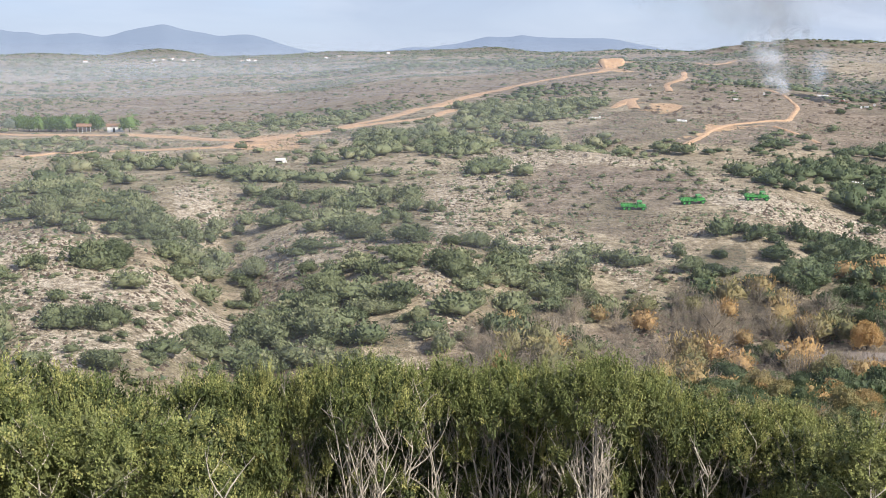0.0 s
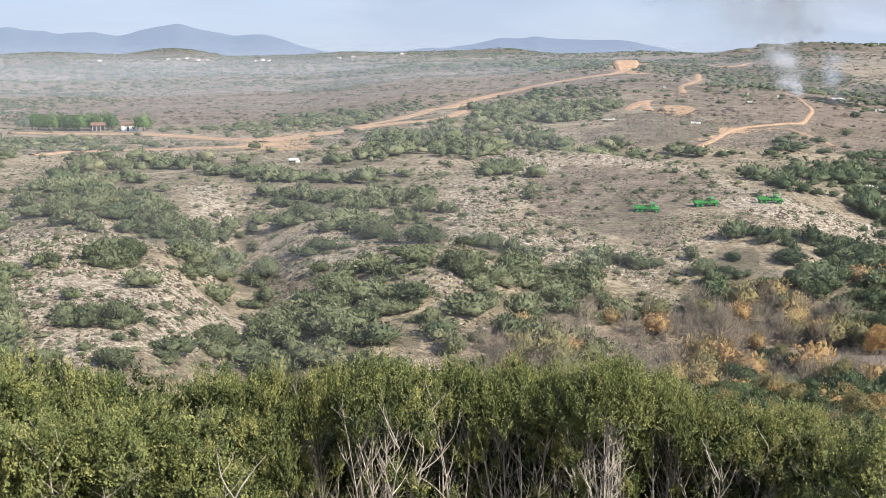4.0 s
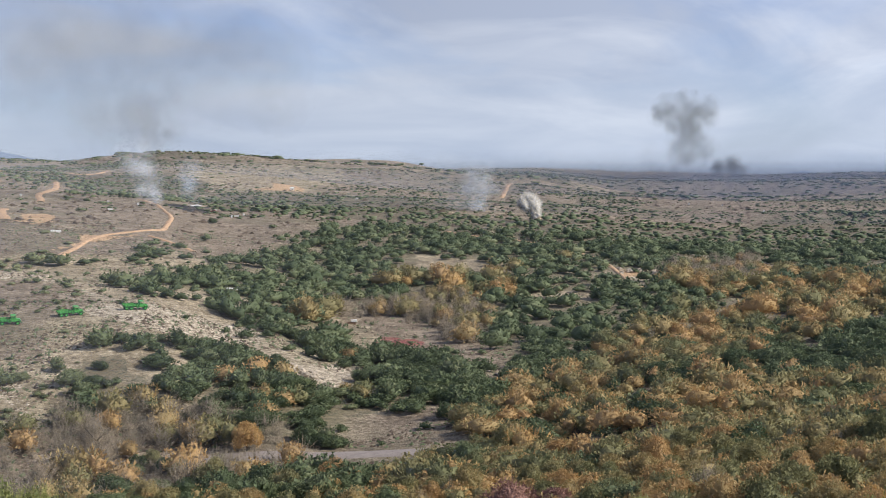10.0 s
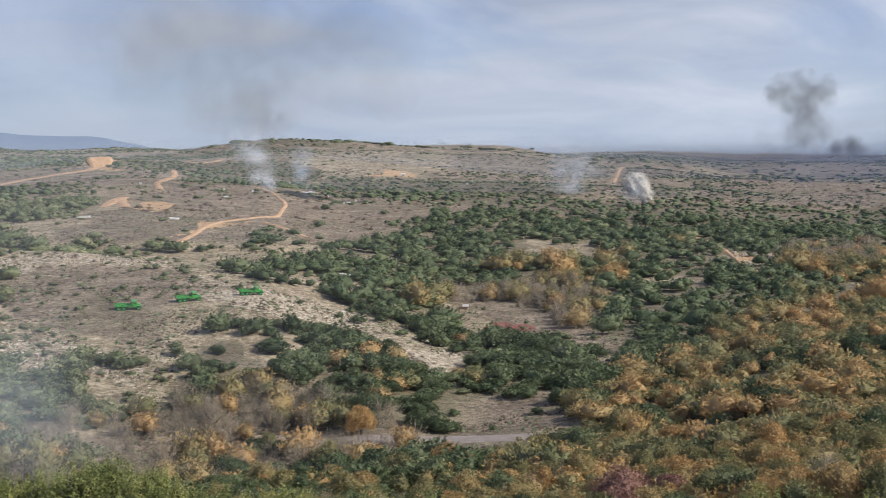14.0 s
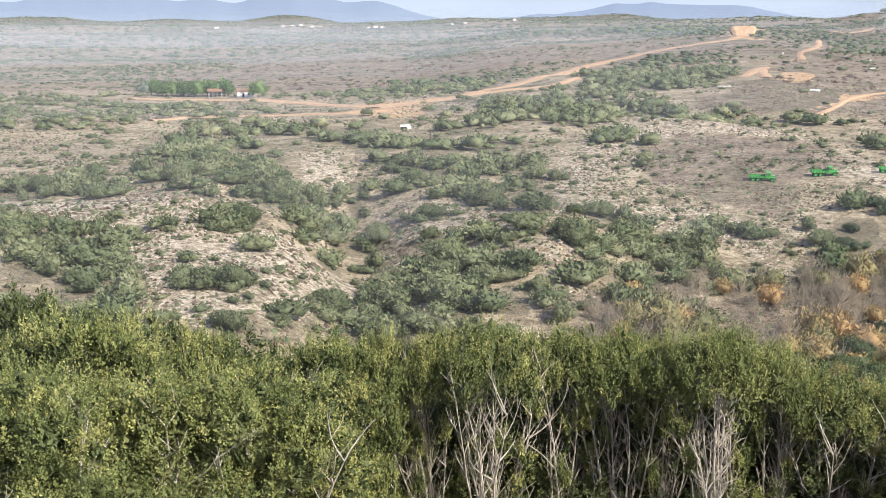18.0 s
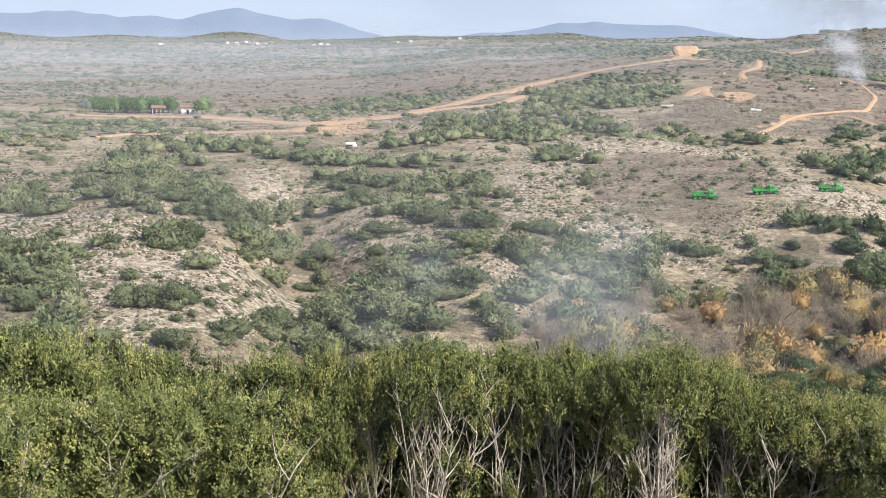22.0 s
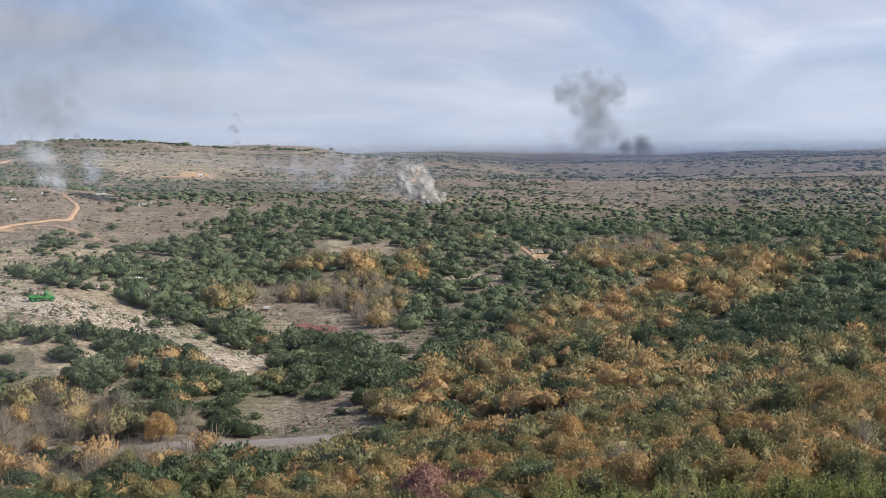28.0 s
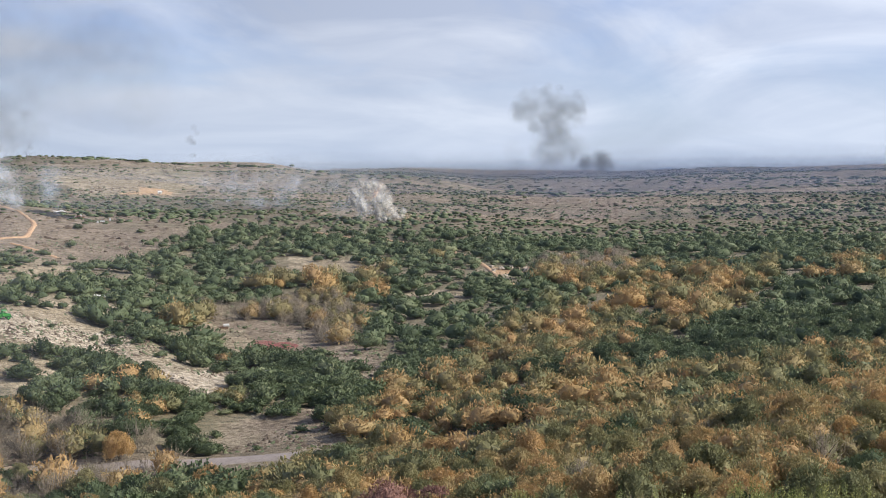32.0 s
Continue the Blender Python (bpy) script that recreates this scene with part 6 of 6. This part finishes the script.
def smoke_material(name, colour, thick, ragged=1.0, scale=2.1):
    """Thin smoke: it scatters light evenly and thins out from the middle of a puff to its rim."""
    mat = bpy.data.materials.new(name)
    mat.use_nodes = True
    nt = mat.node_tree
    nt.nodes.clear()
    add, link = nt.nodes.new, nt.links.new
    out, mixer = add("ShaderNodeOutputMaterial"), add("ShaderNodeMixShader")
    clear, body = add("ShaderNodeBsdfTransparent"), add("ShaderNodeBsdfDiffuse")
    body.inputs[0].default_value = (*colour, 1)
    place = add("ShaderNodeTexCoord").outputs["Object"]
    sep = add("ShaderNodeSeparateXYZ")
    link(place, sep.inputs[0])
    rr = calc(nt, "ADD", calc(nt, "MULTIPLY", sep.outputs[0], sep.outputs[0]), calc(nt, "MULTIPLY", sep.outputs[2], sep.outputs[2]))
    core = calc(nt, "MAXIMUM", calc(nt, "SUBTRACT", 1.0, rr), 0.0)
    spot = add("ShaderNodeVectorMath")
    spot.operation = "ADD"
    shift = add("ShaderNodeVectorMath")
    shift.operation = "SCALE"
    shift.inputs[0].default_value = (17, 31, 23)
    link(add("ShaderNodeObjectInfo").outputs["Random"], shift.inputs["Scale"])
    link(place, spot.inputs[0])
    link(shift.outputs[0], spot.inputs[1])
    wisps = ramp(nt, grain(nt, scale, 5, 0.55, spot.outputs[0], 0.6), [(0.5 - 0.22 / ragged, (0, 0, 0)), (0.5 + 0.25 / ragged, (1, 1, 1))])
    amount = calc(nt, "MULTIPLY", calc(nt, "MULTIPLY", calc(nt, "POWER", core, 1.5), wisps), thick)
    link(amount, mixer.inputs[0])
    link(clear.outputs[0], mixer.inputs[1])
    link(body.outputs[0], mixer.inputs[2])
    link(mixer.outputs[0], out.inputs[0])
    up = add("ShaderNodeVectorMath")       # many-times scattered light comes from above as much as from the side
    up.operation = "ADD"
    up.inputs[1].default_value = (0.9, -1.4, 1.8)
    link(add("ShaderNodeNewGeometry").outputs["Normal"], up.inputs[0])
    unit = add("ShaderNodeVectorMath")
    unit.operation = "NORMALIZE"
    link(up.outputs[0], unit.inputs[0])
    link(unit.outputs[0], body.inputs["Normal"])
    return mat


PALE = smoke_material("pale_smoke", (0.66, 0.71, 0.78), 0.17)
DENSE = smoke_material("dense_white_smoke", (0.74, 0.71, 0.64), 0.70, 0.42, 1.3)
GREY = smoke_material("grey_smoke", (0.27, 0.295, 0.31), 0.165)
DARK = smoke_material("dark_smoke", (0.19, 0.205, 0.22), 0.24)
THIN = smoke_material("thin_gun_smoke", (0.36, 0.42, 0.49), 0.036, 0.6, 1.2)
TAN = smoke_material("tan_dust_smoke", (0.62, 0.47, 0.33), 0.40, 1.3)
VEIL = smoke_material("thin_veil_smoke", (0.52, 0.56, 0.60), 0.075, 0.8)
ASH = smoke_material("thin_ash_smoke", (0.27, 0.275, 0.275), 0.074, 0.8)
BLUE = smoke_material("thin_blue_smoke", (0.52, 0.62, 0.74), 0.12, 0.9)

PUFFS = []
MOVES = []


def puff_shapes():
    rng = np.random.default_rng(77)
    for _ in range(4):
        bm = bmesh.new()
        bmesh.ops.create_icosphere(bm, subdivisions=2, radius=1.0)
        off = Vector(rng.uniform(-9, 9, 3))
        for v in bm.verts:
            v.co *= 0.93 + 0.16 * noise.noise(v.co * 1.6 + off)
        data = bpy.data.meshes.new("puff")
        bm.to_mesh(data)
        bm.free()
        data.shade_smooth()
        PUFFS.append(data)


puff_shapes()


def plume(label, az, dist, height, lobes, seed):
    """A plume of smoke with its foot at that bearing and distance. Each lobe: material, number of puffs, and keys of
    (seconds, aside, up, half width, half height, size); the puffs spread at random over the lobe and drift with its keys."""
    rng = np.random.default_rng(seed)
    a = radians(az)
    x, y = dist * math.sin(a), dist * math.cos(a)
    ob = tagged(new("smoke_plume"), label, "smoke")
    ob.matrix_basis = pose(x, y, height, 0, 0, -az)
    for mat, count, keys in lobes:
        for _ in range(count):
            data = PUFFS[int(rng.integers(0, 4))].copy()
            data.materials.append(mat)
            bit = new("puff", data)
            bit.parent = ob
            q, h, d = rng.uniform(0, 6.2832), math.sqrt(rng.uniform(0, 1)), rng.normal(0, 0.6)
            u, w = h * math.cos(q), h * math.sin(q)
            size = keys[0][5] * rng.uniform(0.7, 1.3)
            bit.scale = (size, size, size)
            spin = rng.uniform(-25, 25)
            rows = []
            for t, dx, dz, hw, hh, _s in keys:
                rows.append((t, pose(dx + u * hw, d * keys[0][3] * 0.6, dz + w * hh, 0, 0, 0)))
            MOVES.append((bit, rows))
    return ob


def drift(dx0, dz0, hw0, hh0, dx1, dz1, hw1, hh1, size):
    return [(0.0, dx0, dz0, hw0, hh0, size), (32.0, dx1, dz1, hw1, hh1, size)]


# the two fires on the burnt ground
plume("thin white smoke rising from burnt grass", 14.95, 700, 44.5, [
    (PALE, 9, drift(0.3, 4, 2.2, 4, -0.8, 5, 2.8, 4, 3.6)),
    (PALE, 11, drift(-4, 14, 5, 8, -6, 14, 6, 8, 6.0)),
    (PALE, 9, drift(-9, 26, 9, 9, -12, 27, 10, 9, 8.0)),
    (BLUE, 6, drift(20, 6, 3, 7, 19, 6, 4, 7, 4.5)),
    (BLUE, 5, drift(17, 16, 5, 7, 15, 16, 6, 7, 6.5)),
    (ASH, 16, drift(-16, 42, 22, 13, -20, 44, 24, 14, 14)),
    (ASH, 40, drift(6, 72, 84, 32, 2, 76, 90, 34, 26)),
    (ASH, 10, drift(-2, 44, 14, 16, -6, 48, 18, 18, 12)),
    (GREY, 2, [(0.0, 11, 33, 1.2, 3, 3.4), (13.0, 5.5, 41, 1.5, 4, 3.4), (18.0, 5, 44, 3, 7, 3.4), (32.0, 0, 52, 8, 12, 3.4)]),
    (GREY, 4, [(0.0, 8, -14, 0.5, 1, 2.8), (16.0, 8, -14, 0.5, 1, 2.8), (20.0, 8, 14, 1.5, 6, 2.8), (26.0, 8, 28, 2.0, 6, 2.8), (32.0, 5.5, 33, 2, 5, 2.8)]),
], 1)
# the bursts on the ridge to the right
plume("pale smoke cloud drifting over the green ridge", 29.3, 775, 39.0, [
    (PALE, 22, [(0.0, 4, 8, 8, 9, 5.5), (9.0, 3, 10, 9, 11, 5.5), (13.0, -7, 11, 11, 11, 5.5), (18.0, -14, 12, 17, 11, 5.5), (26.0, -28, 13, 28, 10, 5.5), (32.0, -44, 13, 38, 10, 5.5)]),
    (PALE, 10, [(0.0, 3, 20, 6, 8, 4.0), (9.0, 2, 24, 7, 9, 4.0), (13.0, -9, 24, 9, 9, 4.0), (26.0, -34, 22, 32, 9, 4.0), (32.0, -48, 22, 44, 9, 4.0)]),
    (VEIL, 14, [(0.0, 4, 10, 12, 10, 10.0), (13.0, -8, 13, 16, 13, 10.0), (26.0, -30, 15, 34, 12, 10.0), (32.0, -46, 17, 48, 13, 10.0)]),
], 2)
plume("dense cream-white smoke of a fresh burst", 31.9, 695, 35.5, [
    (DENSE, 36, [(0.0, 1, -14, 1.5, 2, 3.3), (8.3, 1, -14, 1.5, 2, 3.3), (9.0, -1.5, 9.5, 4.2, 3.4, 3.3), (13.0, -5, 11.5, 5.5, 5, 3.3), (18.0, -9, 12.5, 8, 7, 3.3), (26.0, -16, 13, 10, 8.5, 3.3), (32.0, -20, 13, 12, 9, 3.3)]),
    (DENSE, 28, [(0.0, 1, -10, 1, 1, 2.3), (8.3, 1, -10, 1, 1, 2.3), (9.0, 0.8, 5.5, 1.8, 3.0, 2.3), (13.0, 0.0, 6.0, 2.6, 3.8, 2.3), (18.0, -3, 5.5, 5, 4.0, 2.3), (26.0, -8, 5, 8, 4.0, 2.3), (32.0, -11, 5, 10, 4.0, 2.3)]),
    (TAN, 12, [(0.0, 1, -10, 1, 1, 1.7), (8.3, 1, -10, 1, 1, 1.7), (9.0, 1.4, 2.4, 1.3, 2.6, 1.7), (13.0, 1.2, 2.6, 2.0, 2.6, 1.7), (18.0, 1.5, 2.4, 4, 2.2, 1.7), (26.0, 1, 2.2, 6, 2.0, 1.7), (32.0, -1, 2.2, 8, 2.0, 1.7)]),
    (PALE, 14, [(0.0, 0, -20, 3, 2, 6.0), (9.0, 0, -16, 3, 2, 6.0), (13.0, -5, 8, 5, 4, 6.0), (18.0, -11, 11, 9, 7, 6.0), (26.0, -19, 13, 14, 10, 6.0), (32.0, -25, 13, 18, 11, 6.0)]),
], 3)
# the tall grey cloud beyond the skyline
plume("tall grey smoke cloud standing over the skyline", 38.9, 1750, 58, [
    (GREY, 30, drift(-8, 86, 34, 16, -14, 90, 44, 20, 17)),
    (GREY, 40, drift(-8, 92, 40, 24, -14, 94, 52, 30, 9)),
    (GREY, 26, drift(-2, 50, 24, 24, -4, 46, 30, 24, 17)),
    (VEIL, 12, drift(-6, 22, 26, 20, -10, 24, 34, 22, 17)),
    (VEIL, 8, drift(-34, 40, 26, 36, -40, 44, 34, 40, 20)),
    (DARK, 22, drift(44, 16, 18, 8, 46, 20, 24, 9, 10)),
    (DARK, 10, drift(64, 12, 14, 4, 64, 16, 16, 5, 8)),
    (VEIL, 10, drift(46, 0, 30, 10, 46, 2, 34, 10, 12)),
], 4)
# a thin dark wisp from behind the far hill
plume("thin dark smoke wisp above the far hill", 22.6, 1500, 62, [
    (DARK, 3, [(0.0, 2, -10, 1, 3, 4), (12.0, 2, -4, 1, 3, 4), (18.0, 0, 20, 3, 12, 4), (26.0, 1, 32, 4, 16, 4), (32.0, -3, 40, 4, 18, 4)]),
    (GREY, 6, [(0.0, 0, 8, 6, 8, 6), (13.0, 0, 14, 8, 12, 6), (26.0, -1, 36, 6, 26, 6), (32.0, -4, 44, 6, 28, 6)]),
], 5)


# the gun below the shrubs: three shots, each with a flash of smoke that drifts off to the right and thins
def gun_smoke(shot, seed):
    def keys(size, far):
        rows = [(0.0, 0, -30, 2, 1), (shot - 0.15, 0, -22, 2, 1), (shot + 0.05, 7, 1.0, 2, 1.5), (shot + 0.2, 14 + far, 5, 4, 3.5), (shot + 0.5, 19 + far * 2, 9, 7, 6),
                (shot + 1.0, 22 + far * 3, 11, 9, 8), (shot + 2.0, 24 + far * 4, 13, 15, 10), (shot + 3.0, 25 + far * 6, 14, 26, 11), (shot + 3.8, 26 + far * 8, 8, 42, 12), (shot + 4.7, 27 + far * 9, -24, 50, 6)]
        return [(t, dx, dz, hw, hh, size) for t, dx, dz, hw, hh in rows if t <= 32]
    plume("thin blue-white gun smoke drifting up from behind the shrubs", -6.2, 150, 23.0, [
        (THIN, 8, keys(6.0, 0.2)),
        (THIN, 9, keys(9.0, 0.8)),
        (THIN, 6, [(t, dx - 14, dz - 3, hw, hh * 0.6, s) for t, dx, dz, hw, hh, s in keys(6.0, 0.0)]),
    ], seed)


gun_smoke(5.3, 11)
gun_smoke(12.9, 12)
gun_smoke(20.85, 13)


def muzzle_flash():
    """The ball of fire of the third shot; before and after it lies in the gun pit, below the ground."""
    nt, b, mat = shader("fire", 1.0)
    heat = ramp(nt, grain(nt, 2.6, 4, 0.6), [(0.42, (0.55, 0.10, 0.02)), (0.5, (1.0, 0.42, 0.08)), (0.58, (1.0, 0.85, 0.5))])
    nt.links.new(heat, b.inputs["Emission Color"])
    b.inputs["Emission Strength"].default_value = 1.4
    bm = bmesh.new()
    bmesh.ops.create_icosphere(bm, subdivisions=3, radius=0.8)
    for v in bm.verts:
        v.co *= 1 + 0.4 * noise.noise(v.co * 1.8)
    ob = link_mesh("muzzle_flash", bm, mat, smooth=True)
    tagged(ob, "orange ball of fire of a gun shot behind the shrubs", "fire")
    a = radians(-8.45)
    x, y = 27.2 * math.sin(a), 27.2 * math.cos(a)
    MOVES.append((ob, [(0.0, pose(x, y, 46)), (20.7, pose(x, y, 46)), (20.77, pose(x, y, 52.9)), (20.83, pose(x, y, 53.1)), (20.9, pose(x, y, 46)), (32.0, pose(x, y, 46))]))


muzzle_flash()


# thin haze between the hills, painted on upright see-through sheets: the further ones veil the distance
def haze():
    mat = bpy.data.materials.new("painted_haze_sheet")
    mat.use_nodes = True
    nt = mat.node_tree
    nt.nodes.clear()
    add, link = nt.nodes.new, nt.links.new
    out, mixer = add("ShaderNodeOutputMaterial"), add("ShaderNodeMixShader")
    clear, body = add("ShaderNodeBsdfTransparent"), add("ShaderNodeBsdfDiffuse")
    # pale blue of the haze, put on the sheets as their colour
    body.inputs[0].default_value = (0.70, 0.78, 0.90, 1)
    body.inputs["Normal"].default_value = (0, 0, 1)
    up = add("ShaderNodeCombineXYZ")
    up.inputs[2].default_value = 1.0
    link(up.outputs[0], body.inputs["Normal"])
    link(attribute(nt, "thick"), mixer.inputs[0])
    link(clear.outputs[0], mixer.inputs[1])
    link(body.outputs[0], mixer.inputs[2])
    link(mixer.outputs[0], out.inputs[0])
    turns = np.radians(np.arange(-50, 81, 2.0))
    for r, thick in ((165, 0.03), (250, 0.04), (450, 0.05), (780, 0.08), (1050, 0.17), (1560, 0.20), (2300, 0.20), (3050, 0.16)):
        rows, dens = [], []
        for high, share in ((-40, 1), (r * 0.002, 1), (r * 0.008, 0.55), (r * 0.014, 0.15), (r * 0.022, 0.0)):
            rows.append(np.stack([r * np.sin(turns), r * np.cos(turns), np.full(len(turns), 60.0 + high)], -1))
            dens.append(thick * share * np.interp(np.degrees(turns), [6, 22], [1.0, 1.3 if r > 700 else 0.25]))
        m = len(turns)
        k, j = np.meshgrid(np.arange(4), np.arange(m - 1), indexing="ij")
        faces = np.stack([k * m + j, k * m + j + 1, (k + 1) * m + j + 1, (k + 1) * m + j], -1).reshape(-1, 4)
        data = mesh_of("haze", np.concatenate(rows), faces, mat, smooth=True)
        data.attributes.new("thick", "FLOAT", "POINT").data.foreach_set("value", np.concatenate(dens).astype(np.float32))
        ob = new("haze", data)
        tagged(ob, "upright see-through sheet painted as thin blue haze over the distance", "haze", kind="stuff")


haze()


def motions():
    for ob, rows in MOVES:
        keep = ob.scale.copy()
        walk(ob, rows if rows[-1][0] >= 32.0 else rows + [(32.0, rows[-1][1])])
        ob.scale = keep


motions()
